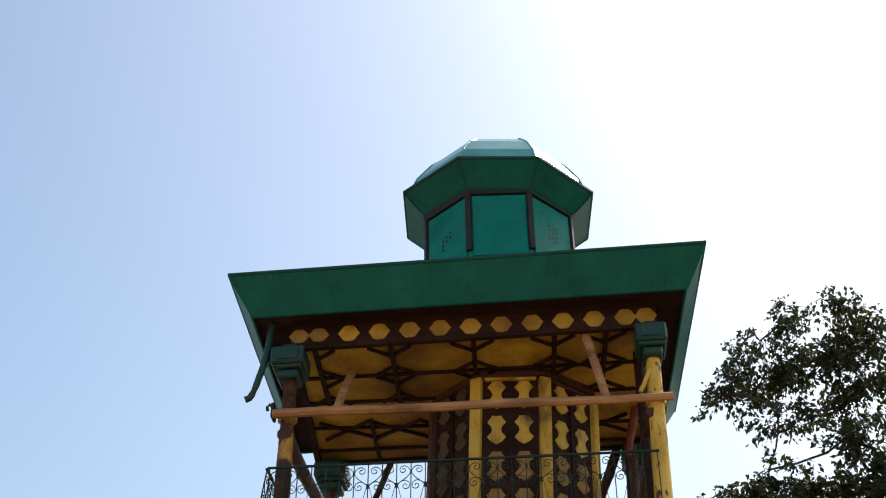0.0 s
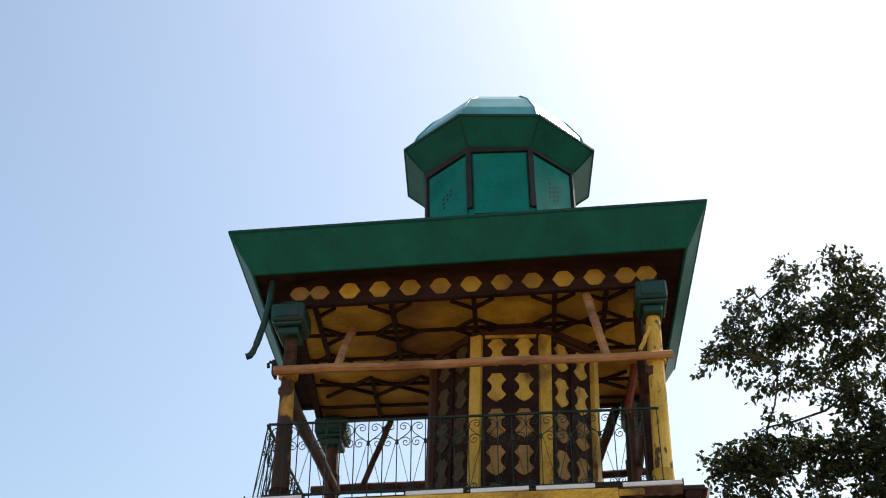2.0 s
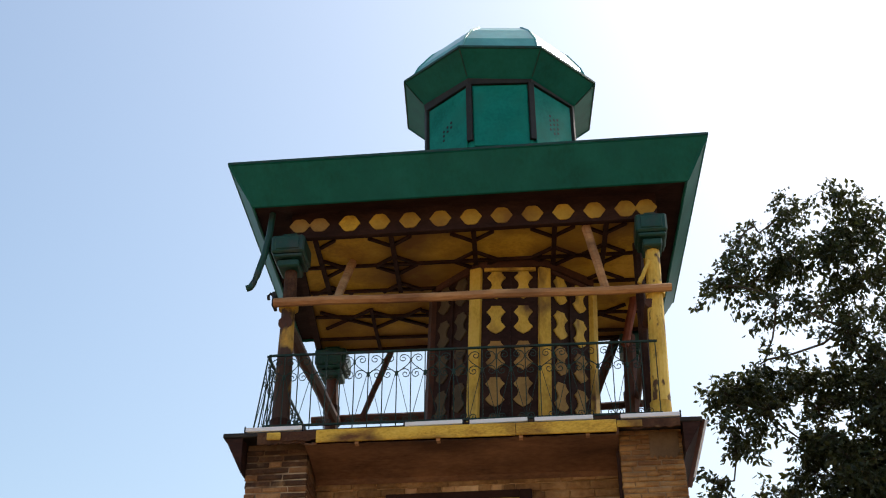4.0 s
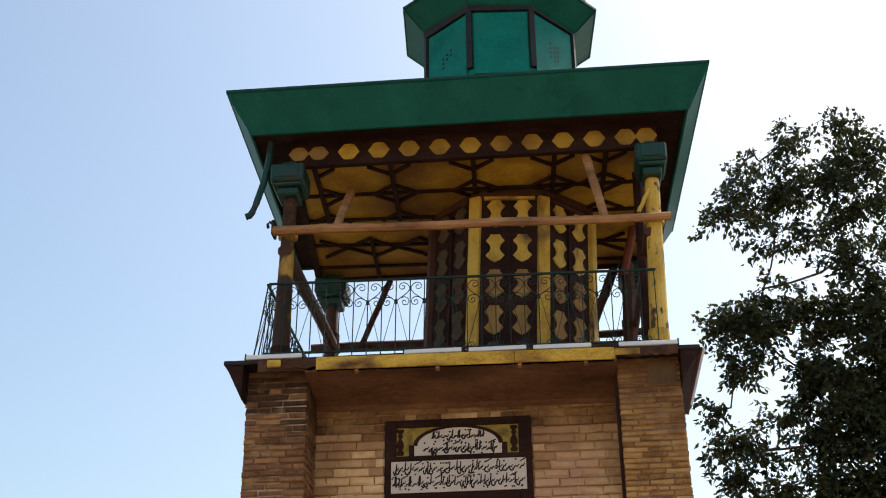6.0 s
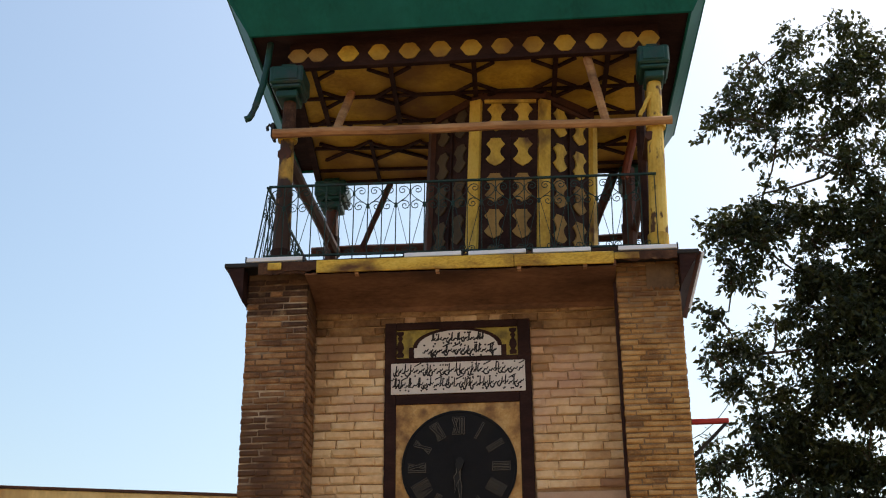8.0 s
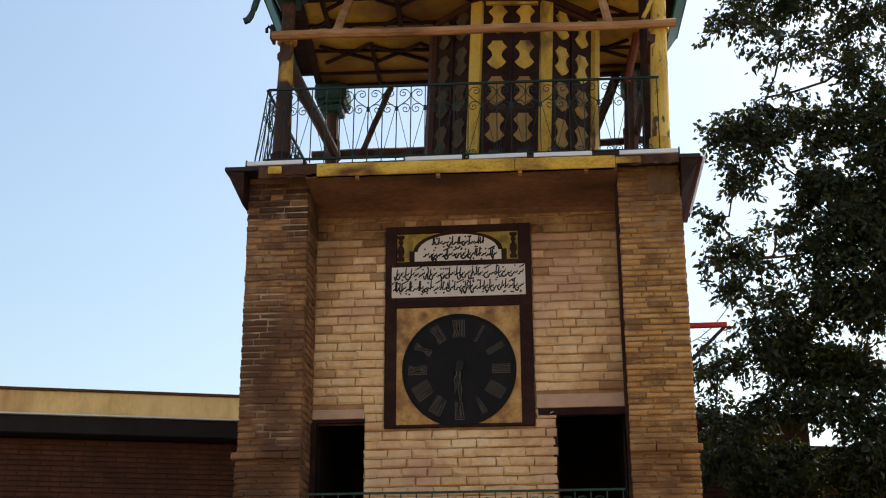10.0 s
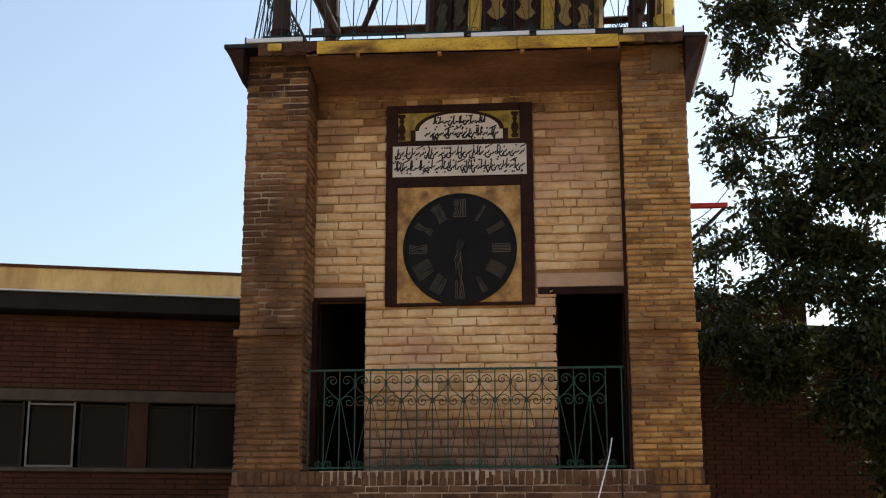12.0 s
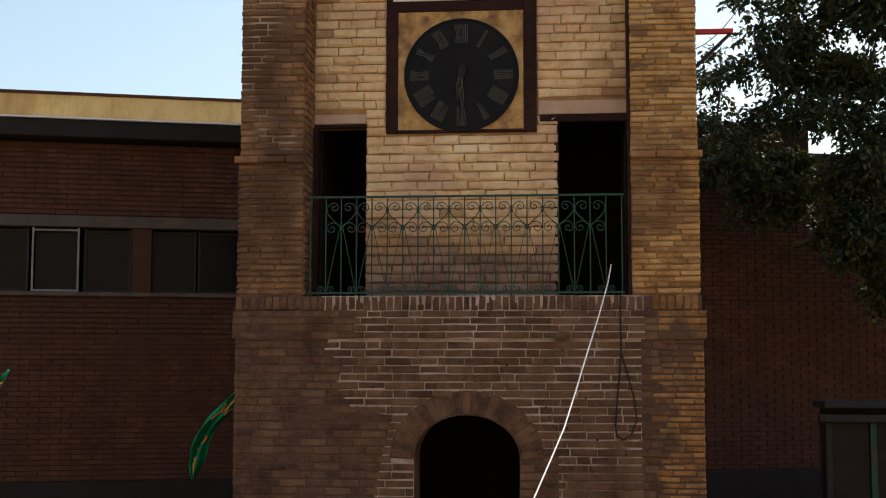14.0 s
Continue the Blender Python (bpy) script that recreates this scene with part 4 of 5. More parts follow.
for x in (AX - 0.545, AX + 0.525):
    vm = bmesh.new()
    prof = ((0.03, 5.97), (0.035, 6.0), (0.018, 6.02), (0.036, 6.06), (0.03, 6.10), (0.012, 6.13), (0.026, 6.16), (0.014, 6.18), (0.034, 6.20), (0.034, 6.225))
    sheet(vm, [(x - r, z) for r, z in prof] + [(x + r, z) for r, z in prof[::-1]], REC - 0.03, REC - 0.023)
    part("painted_baluster", vm, M["brown"], span)
long_panel = part("inscription_panel", bx(CX0 + 0.062, REC - 0.054, 5.602, CX1 - 0.056, REC - 0.046, 5.903, bevel=0.002), M["white"], clock, "long white panel with two lines of black writing")


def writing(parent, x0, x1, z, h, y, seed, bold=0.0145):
    """Made-up letter shapes for unreadable writing: brush strokes, straight and bowed, thick mid-stroke."""
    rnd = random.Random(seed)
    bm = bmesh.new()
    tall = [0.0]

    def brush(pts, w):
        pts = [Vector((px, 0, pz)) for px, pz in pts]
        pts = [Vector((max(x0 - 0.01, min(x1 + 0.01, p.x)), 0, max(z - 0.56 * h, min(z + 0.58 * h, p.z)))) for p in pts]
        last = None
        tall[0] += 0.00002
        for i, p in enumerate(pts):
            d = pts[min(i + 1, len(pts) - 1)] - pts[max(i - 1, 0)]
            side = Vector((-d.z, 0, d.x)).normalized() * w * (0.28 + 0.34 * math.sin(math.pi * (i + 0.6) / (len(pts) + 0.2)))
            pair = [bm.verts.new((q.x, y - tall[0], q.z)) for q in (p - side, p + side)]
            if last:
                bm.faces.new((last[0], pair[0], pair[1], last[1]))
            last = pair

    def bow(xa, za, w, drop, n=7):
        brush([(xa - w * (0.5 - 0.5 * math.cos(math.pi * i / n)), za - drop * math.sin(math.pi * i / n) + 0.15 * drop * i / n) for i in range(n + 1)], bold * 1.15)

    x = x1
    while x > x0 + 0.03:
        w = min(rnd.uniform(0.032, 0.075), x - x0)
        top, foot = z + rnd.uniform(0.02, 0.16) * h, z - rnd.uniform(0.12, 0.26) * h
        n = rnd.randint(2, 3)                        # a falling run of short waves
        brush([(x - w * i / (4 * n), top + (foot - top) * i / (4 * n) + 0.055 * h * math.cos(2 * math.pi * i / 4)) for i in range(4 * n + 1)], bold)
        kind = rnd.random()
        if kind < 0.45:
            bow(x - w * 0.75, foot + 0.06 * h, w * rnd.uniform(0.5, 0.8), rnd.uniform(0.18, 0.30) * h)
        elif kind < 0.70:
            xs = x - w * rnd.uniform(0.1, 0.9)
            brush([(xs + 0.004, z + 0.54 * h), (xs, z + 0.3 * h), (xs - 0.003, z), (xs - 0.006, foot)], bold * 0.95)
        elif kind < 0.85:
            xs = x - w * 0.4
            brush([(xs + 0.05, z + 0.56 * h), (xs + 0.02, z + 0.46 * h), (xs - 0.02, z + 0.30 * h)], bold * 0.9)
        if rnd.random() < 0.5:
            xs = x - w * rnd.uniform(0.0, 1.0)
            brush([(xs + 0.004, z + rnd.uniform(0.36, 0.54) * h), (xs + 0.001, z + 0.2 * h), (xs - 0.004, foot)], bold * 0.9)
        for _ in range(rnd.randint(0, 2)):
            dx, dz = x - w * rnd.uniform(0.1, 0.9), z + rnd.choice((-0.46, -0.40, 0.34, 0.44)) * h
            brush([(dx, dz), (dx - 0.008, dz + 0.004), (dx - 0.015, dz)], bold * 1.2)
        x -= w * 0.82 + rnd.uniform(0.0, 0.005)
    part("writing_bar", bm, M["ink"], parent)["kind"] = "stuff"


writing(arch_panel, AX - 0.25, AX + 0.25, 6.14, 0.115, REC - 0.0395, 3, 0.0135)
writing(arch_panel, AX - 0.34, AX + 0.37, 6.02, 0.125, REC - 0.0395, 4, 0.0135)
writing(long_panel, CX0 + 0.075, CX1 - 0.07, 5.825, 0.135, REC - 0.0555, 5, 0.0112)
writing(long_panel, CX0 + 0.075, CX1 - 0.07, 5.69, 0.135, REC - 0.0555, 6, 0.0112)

# ---------------------------------------------------------------- long low building behind
annex = thing("annex_building", "long low red brick building with ochre parapet and grey eave", "building", kind="structure")
annex.matrix_basis = pose(-5.63, 3.0, 0, 0, 0, 17.3)
A0, A1, AM = -9.0, 15.0, 4.99           # windows and parapet end at AM
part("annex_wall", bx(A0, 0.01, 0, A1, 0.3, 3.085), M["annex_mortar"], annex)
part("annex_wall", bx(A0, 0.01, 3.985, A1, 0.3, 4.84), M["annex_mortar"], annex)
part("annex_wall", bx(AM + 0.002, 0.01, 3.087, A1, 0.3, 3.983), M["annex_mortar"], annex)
# dark box along the wall's foot, up to 0.92 m
part("plinth", bx(A0, -0.04, 0, A1, 0.006, 0.92, bevel=0.01), M["grey"], annex, "dark band along the wall's foot")
part("lintel", bx(A0, -0.03, 3.845, AM, 0.3, 3.98, bevel=0.008), M["concrete"], annex, "grey concrete lintel band")
part("window_sill", bx(A0, -0.06, 3.04, AM, 0.3, 3.088, bevel=0.006), M["concrete"], annex)
part("eave", bx(A0, -0.28, 4.86, AM, 0.32, 5.06, bevel=0.01), M["grey"], annex, "grey boarded eave")
part("eave_flashing", bx(A0, -0.33, 5.062, AM, -0.02, 5.080), M["strip"], annex, "white metal flashing")
part("parapet", bx(A0, -0.02, 5.09, AM, 0.3, 5.40, bevel=0.01), M["parapet"], annex, "ochre rendered parapet with peeling foot")
part("coping", bx(A0, -0.05, 5.401, AM, 0.33, 5.43, bevel=0.006), M["annex"], annex)
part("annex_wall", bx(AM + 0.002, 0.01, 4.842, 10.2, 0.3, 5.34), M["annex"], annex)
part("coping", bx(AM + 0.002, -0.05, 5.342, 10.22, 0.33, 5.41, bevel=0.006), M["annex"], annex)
part("annex_roof", bx(A0, 0.31, 5.0, A1, 9, 5.1), M["concrete"], annex)
part("room_back", bx(A0, 0.9, 0, A1, 1.0, 4.99), M["dark"], annex)
rp_ = random.Random(9)
fl = bmesh.new()
for _ in range(46):
    s_ = rp_.choice((rp_.uniform(-1, 2.9), rp_.uniform(1.5, 2.8)))
    w_, h_ = rp_.uniform(0.02, 0.09), rp_.uniform(0.008, 0.045)
    sheet(fl, [(s_, 5.091), (s_ + w_, 5.091), (s_ + w_ * rp_.uniform(0.6, 0.95), 5.091 + h_ * 0.7), (s_ + w_ * rp_.uniform(0.3, 0.6), 5.091 + h_), (s_ + w_ * 0.1, 5.091 + h_ * 0.5)], -0.024, -0.021)
part("peeled_patch", fl, M["dark_iron"], annex, "dark patches where the render peeled")["kind"] = "stuff"
for s0, s1, pale in [(-8.6, -7.4, 0), (-7.1, -5.9, 0), (-5.6, -4.4, 0), (-4.1, -2.9, 0), (-2.6, -1.4, 0), (-1.1, 0.36, 0), (0.40, 0.93, 1), (0.98, 1.52, 0), (1.76, 2.27, 0), (2.29, 3.2, 0), (3.5, 4.7, 0)]:
    w = part("window", bx(s0 + 0.03, 0.12, 3.12, s1 - 0.03, 0.128, 3.82), M["glass"], annex, "dark dusty window")
    fm = bmesh.new()
    t = 0.022 if pale else 0.028
    y0, y1 = (0.02, 0.05) if pale else (0.09, 0.12)
    box(fm, s0, y0, 3.095, s0 + t, y1, 3.84), box(fm, s1 - t, y0, 3.095, s1, y1, 3.84)
    box(fm, s0 + t, y0, 3.095, s1 - t, y1, 3.095 + t), box(fm, s0 + t, y0, 3.82 - t, s1 - t, y1, 3.82)
    part("window_frame", fm, M["frame_grey"] if pale else M["dark_iron"], w, "pale opened window sash" if pale else "")
for s0, s1 in ((-1.36, -1.12), (1.53, 1.75), (3.22, 3.48), (4.72, 4.98)):
    part("pier", bx(s0, 0.0, 3.09, s1, 0.28, 3.843), M["annex_mortar"], annex)

# booth beside the tree
booth = thing("booth", "dark metal guard booth with flat roof and green corner posts", "booth", at=(0, 0, 0))
part("booth_roof", bx(3.60, 2.9, 1.80, 5.6, 3.5, 1.88, bevel=0.015), M["dark_iron"], booth)
part("booth_fascia", bx(3.54, 2.84, 1.66, 5.6, 2.9, 1.74, bevel=0.01), M["dark_iron"], booth)
for x in (3.62, 4.08, 5.4):
    part("booth_post", bx(x, 2.92, 0, x + 0.07, 2.99, 1.655, bevel=0.006), M["green_iron"] if x == 4.08 else M["dark_iron"], booth)
part("booth_panel", bx(3.69, 2.95, 0, 4.07, 2.97, 1.65), M["room"], booth)
part("booth_panel", bx(4.16, 2.95, 0, 5.39, 2.97, 1.65), M["room"], booth)
part("booth_back", bx(3.66, 3.36, 0, 5.5, 3.42, 1.79), M["dark"], booth)

# red bracket arm on the tower's flank
arm = thing("wall_bracket", "red steel arm with a dark diagonal stay on the brick flank", "bracket")
part("arm", bx(2.01, 0.97, 5.385, 2.475, 1.03, 5.43, bevel=0.005), M["red"], arm)
part("stay", beam(bmesh.new(), (2.455, 1.0, 5.39), (2.01, 1.0, 4.97), 0.03, 0.03), M["dark_iron"], arm)
# batten hanging from the ledge corner
part_b = tagged(part("hanging_batten", beam(bmesh.new(), (2.215, -0.12, 6.70), (2.035, -0.04, 6.10), 0.035, 0.03), M["red_brown"]), "thin wooden batten hanging from the ledge corner", "batten")
part("batten_edge", beam(bmesh.new(), (2.24, -0.13, 6.69), (2.085, -0.06, 6.18), 0.010, 0.02), M["strip"], part_b)

# rope and cable
rp = [Vector(p) for p in ((1.275, 0.05, 3.13), (1.265, -0.02, 3.08), (1.237, -0.25, 2.959), (1.133, -0.85, 2.631), (1.037, -1.15, 2.345), (0.946, -1.5, 2.068), (0.861, -1.9, 1.824), (0.761, -2.3, 1.614), (0.667, -2.7, 1.422), (0.10, -4.4, 0.02))]
tagged(part("rope", tube(bmesh.new(), rp, 0.0058, 8), M["rope"]), "taut white rope running down from the railing", "rope")
tagged(part("wire", tube(bmesh.new(), [(2.1, 1.2, 5.27), (2.28, 1.55, 5.43), (2.46, 1.9, 5.63), (2.62, 2.25, 5.86), (2.78, 2.6, 6.11)], 0.005, 5), M["cable"]), "thin dark wire slung from the tower into the tree", "wire")
loop = [(1.345, -0.035, 2.87), (1.347, -0.035, 2.6), (1.348, -0.033, 2.36), (1.335, -0.033, 2.2), (1.31, -0.033, 1.95), (1.295, -0.033, 1.75), (1.305, -0.033, 1.67), (1.36, -0.033, 1.635), (1.43, -0.033, 1.68), (1.475, -0.033, 1.80), (1.455, -0.033, 1.98), (1.40, -0.033, 2.2), (1.352, -0.035, 2.36)]
tagged(part("cable_loop", tube(bmesh.new(), loop, 0.008, 6), M["cable"]), "dark cable hanging in a loop on the brick wall", "cable")


# flags
def flag(label, spine, pole_x, folds):
    """Limp cloth: spine gives (x, z, half width, slant) from the pole down to the tip."""
    root = thing("flag", label, "flag", "green flags")
    bm = bmesh.new()
    n, k = 40, 14

    def at(u):
        f = min(u * (len(spine) - 1), len(spine) - 1.001)
        i = int(f)
        return [a + (b - a) * (f - i) for a, b in zip(spine[i], spine[i + 1])]

    def place(u, v, lift=0.0):
        x, z, w, sl = at(u)
        return Vector((x + v * w, 1.2 + 0.05 * math.sin(folds * v + 5 * u) + 0.03 * math.sin(13 * u + 2 * v) - lift, z + v * w * sl + 0.012 * math.sin(19 * u + 3 * v)))

    grid = [[bm.verts.new(place(i / n, 2 * j / k - 1)) for j in range(k + 1)] for i in range(n + 1)]
    for a, b in zip(grid, grid[1:]):
        for j in range(k):
            bm.faces.new((a[j], a[j + 1], b[j + 1], b[j]))
    cloth = part("cloth", bm, M["flag_green"], root)
    sol = cloth.modifiers.new("thickness", "SOLIDIFY")
    sol.thickness = 0.003
    for f in cloth.data.polygons:
        f.use_smooth = True
    strokes = [((0.22, -0.3), (0.30, -0.2), (0.36, -0.45)), ((0.16, 0.0), (0.26, 0.15), (0.35, 0.0)), ((0.17, 0.45), (0.24, 0.6), (0.30, 0.4), (0.26, 0.25)), ((0.33, 0.5), (0.40, 0.7), (0.36, 0.85)), ((0.57, 0.3), (0.62, 0.5), (0.66, 0.3)), ((0.66, -0.5), (0.70, -0.3)), ((0.78, 0.0), (0.84, -0.3), (0.92, -0.5), (0.97, -0.4))]
    for i, st in enumerate(strokes):
        pts = [place(u, v, 0.012) for u, v in st]
        part("printed_bar", tube(bmesh.new(), pts, 0.016 if i > 3 else 0.010, 5, taper=0.006), M["flag_orange"], cloth, "orange printed bar")
    part("pole", tube(bmesh.new(), [(pole_x, 1.26, 0), (pole_x, 1.26, spine[0][1] + 0.35)], 0.015, 8), M["dark_iron"], root)
    return root


flag("green cloth flag with orange print hanging beside the tower", [(-2.16, 2.14, 0.14, 0.9), (-2.30, 1.98, 0.20, 0.7), (-2.45, 1.80, 0.17, 0.45), (-2.585, 1.64, 0.085, 0.5), (-2.66, 1.47, 0.085, 0.3), (-2.69, 1.30, 0.075, 0.3), (-2.71, 1.16, 0.015, 0.8)], -2.05, 5.0)
flag("green cloth flag with orange print", [(-4.645, 2.18, 0.02, 1.2), (-4.72, 2.05, 0.05, 1.0), (-4.78, 1.90, 0.06, 0.8), (-4.84, 1.75, 0.07, 0.6), (-4.92, 1.55, 0.08, 0.4), (-4.97, 1.35, 0.07, 0.2)], -4.86, 4.0)


# ---------------------------------------------------------------- tree
def tree(name, label, base, clumps, leaves, seed, leaf=0.098):
    """A trunk with limbs to every clump (x, z, half width, half height) and sprigs of narrow leaves round it."""
    rnd = random.Random(seed)
    blobs = [(x, base[1] - 0.35 + rnd.uniform(-0.3, 0.35), z, rx, rz) for x, z, rx, rz in clumps]
    root = thing(name, label, "tree", at=base)
    bx_, by_ = base[0], base[1]
    wood = bmesh.new()
    fork = Vector((-0.5, 0, 4.0))
    tube(wood, [(0, 0, -0.1), (-0.05, 0, 1.2), (-0.2, 0.05, 2.8), fork], 0.22, 12, taper=0.15)
    twigs = bmesh.new()
    lv = []
    lf = []
    total = sum(b[3] ** 2 * b[4] for b in blobs)
    joined = [(fork, 0.11), (fork + Vector((-0.5, 0.1, 2.2)), 0.09), (fork + Vector((-0.7, 0.1, 4.4)), 0.06)]
    for (p, r), (q, s) in zip(joined, joined[1:]):
        tube(wood, [p, p.lerp(q, 0.4) + Vector((0.15, 0, 0)), p.lerp(q, 0.75) + Vector((0.08, 0.05, 0)), q], r, 8, taper=s)
    for bxx, byy, bz, rx, rz in sorted(blobs, key=lambda b: (Vector(b[:3]) - Vector((bx_, by_, 0)) - fork).length):
        c = Vector((bxx - bx_, byy - by_, bz))
        p, r = min(joined, key=lambda j: (j[0] - c).length + (0.8 if j[0].z > c.z else 0.0))
        s = max(0.014, r * 0.6)
        a_, b_ = p.lerp(c, 0.35), p.lerp(c, 0.7)
        bend = Vector((rnd.uniform(-0.12, 0.12), rnd.uniform(-0.12, 0.12), rnd.uniform(-0.22, 0.06)))
        tube(wood, [p, a_ + bend, b_ + bend * 0.7, c], r * 0.75, 7, taper=s)
        joined.append((c, s))
        n = int(leaves * rx * rx * rz / total)
        made = 0
        while made < n:
            d = Vector((rnd.gauss(0, 1), rnd.gauss(0, 1), rnd.gauss(0, 1))).normalized() * (rnd.random() ** 0.42) * rnd.uniform(0.75, 1.25)
            tip = c + Vector((d.x * rx, d.y * rx, d.z * rz))
            if rnd.random() < 0.5:
                k1 = c.lerp(tip, 0.5) + Vector((rnd.uniform(-0.06, 0.06), rnd.uniform(-0.06, 0.06), rnd.uniform(-0.04, 0.08)))
                tube(twigs, [c.lerp(tip, 0.12), k1, tip], 0.011, 4, taper=0.003, cap=False)
            hang = Vector((rnd.uniform(-1, 1), rnd.uniform(-1, 1), rnd.uniform(-0.9, 0.35))).normalized()
            m = rnd.randint(18, 36)
            for i in range(m):
                o = tip + hang * (0.010 * i) + Vector((rnd.gauss(0, 0.045), rnd.gauss(0, 0.045), rnd.gauss(0, 0.045)))
                way = (hang * 0.6 + Vector((rnd.uniform(-1, 1), rnd.uniform(-1, 1), rnd.uniform(-1.1, 0.3)))).normalized()
                side = way.cross(Vector((rnd.uniform(-1, 1), rnd.uniform(-1, 1), rnd.uniform(-1, 1)))).normalized()
                ln = leaf * rnd.uniform(0.6, 1.15)
                w = ln * 0.26
                over = side.cross(way) * w * 0.35
                q = len(lv)
                lv += [o, o + way * ln * 0.45 + side * w + over, o + way * ln, o + way * ln * 0.45 - side * w + over]
                lf += [(q, q + 1, q + 2), (q, q + 2, q + 3)]
            made += m
    part("trunk", wood, M["bark"], root)
    part("twig", twigs, M["bark"], root)["kind"] = "stuff"
    me = bpy.data.meshes.new("crown")
    me.from_pydata(lv, [], lf)
    me.materials.append(M["leaf"])
    cr = new("crown", me)
    cr.parent = root
    tagged(cr, "loose crown of small narrow leaves", kind="stuff")
    return root


tree("tree", "tall leafy tree with dark green crown against the light", (6.6, 4.4, 0), [
    (3.17, 10.26, 0.3, 0.22), (3.41, 10.77, 0.26, 0.28), (3.69, 10.49, 0.38, 0.29), (3.72, 11.13, 0.19, 0.23), (4.17, 11.38, 0.28, 0.37), (4.17, 10.67, 0.46, 0.35), (4.78, 11.44, 0.32, 0.26), (4.64, 10.8, 0.47, 0.4),
    (5.19, 11.14, 0.39, 0.41), (5.12, 10.4, 0.37, 0.34), (3.79, 9.81, 0.33, 0.16), (4.14, 9.84, 0.25, 0.19), (4.62, 9.46, 0.36, 0.33), (5.02, 9.24, 0.32, 0.38), (3.62, 9.22, 0.24, 0.16), (5.9, 10.8, 0.6, 0.6),
    (4.6, 10.2, 0.4, 0.22), (5.4, 9.9, 0.4, 0.3), (6.0, 9.6, 0.6, 0.6), (6.9, 10.2, 0.7, 0.7), (7.4, 9.0, 0.8, 0.7), (6.3, 8.4, 0.7, 0.6)], 30000, 11)
tree("tree", "leafy tree with drooping clumps of narrow leaves", (6.9, 4.45, 0), [
    (3.03, 8.67, 0.31, 0.27), (3.49, 8.84, 0.36, 0.27), (3.99, 9.01, 0.29, 0.23), (4.22, 8.57, 0.23, 0.27), (3.06, 8.11, 0.24, 0.27), (3.48, 8.42, 0.28, 0.17), (4.86, 8.53, 0.37, 0.41), (4.1, 7.97, 0.33, 0.26),
    (4.52, 8.04, 0.34, 0.26), (2.81, 7.49, 0.2, 0.15), (3.0, 7.17, 0.27, 0.22), (2.75, 6.98, 0.15, 0.09), (3.01, 6.68, 0.26, 0.17), (3.32, 7.02, 0.22, 0.22), (3.61, 7.51, 0.22, 0.15), (4.0, 7.67, 0.27, 0.22),
    (4.4, 7.57, 0.36, 0.35), (4.11, 7.09, 0.39, 0.25), (4.75, 7.11, 0.40, 0.42), (4.55, 8.95, 0.4, 0.28), (4.8, 7.75, 0.35, 0.3), (5.2, 8.1, 0.4, 0.4), (5.5, 7.5, 0.5, 0.5), (5.6, 6.8, 0.5, 0.5), (6.6, 7.2, 0.7, 0.7)], 35000, 13)
tree("tree", "leafy tree with dense low crown before the brick wall", (7.2, 4.5, 0), [
    (3.27, 6.28, 0.22, 0.17), (3.58, 6.62, 0.26, 0.21), (3.71, 6.22, 0.39, 0.29), (4.19, 6.56, 0.4, 0.34), (4.58, 6.37, 0.36, 0.4), (2.74, 5.7, 0.3, 0.21), (3.2, 5.9, 0.26, 0.21), (3.59, 5.72, 0.38, 0.24),
    (4.12, 5.79, 0.39, 0.29), (4.51, 5.65, 0.36, 0.36), (2.62, 5.15, 0.22, 0.2), (3.19, 5.22, 0.34, 0.2), (3.75, 5.21, 0.38, 0.22), (4.35, 5.15, 0.36, 0.26), (2.75, 4.65, 0.35, 0.35), (3.4, 4.45, 0.55, 0.5),
    (4.3, 4.5, 0.5, 0.35), (4.9, 4.95, 0.4, 0.25), (4.3, 3.8, 0.55, 0.4), (4.8, 3.2, 0.45, 0.4), (5.2, 4.8, 0.5, 0.5), (5.5, 3.7, 0.6, 0.6), (5.5, 6.0, 0.6, 0.6), (6.6, 5.2, 0.8, 0.8), (7.6, 6.2, 0.8, 0.8)], 78000, 12)


# ---------------------------------------------------------------- bricks of the tower
def brick_mesh(name, length, height, depth, mat, rnd, chip=0.004, soft=0.0):
    """A brick seen from its front: rough edges, slightly uneven face; front at y = 0."""
    bm = bmesh.new()
    e = chip * 1.6
    def ring(y, inset):
        return [bm.verts.new((sx * (length / 2 - inset) + rnd.uniform(-chip, chip), y + rnd.uniform(-0.002, 0.002), sz * (height / 2 - inset) + rnd.uniform(-chip, chip) * 0.6)) for sx, sz in ((-1, -1), (1, -1), (1, 1), (-1, 1))]
    rings = [ring(depth, 0), ring(e, 0), ring(0, e)]
    if soft:                                        # worn round, smeared with lime
        rings = [ring(depth, -soft * 0.3), ring(soft, 0), ring(soft * 0.35, soft * 0.6), ring(0, soft * 1.5)]
    for a, b in zip(rings, rings[1:]):
        for k in range(4):
            bm.faces.new((a[k], a[(k + 1) % 4], b[(k + 1) % 4], b[k]))
    bm.faces.new(rings[-1])
    return mesh_of(name, bm, mat)


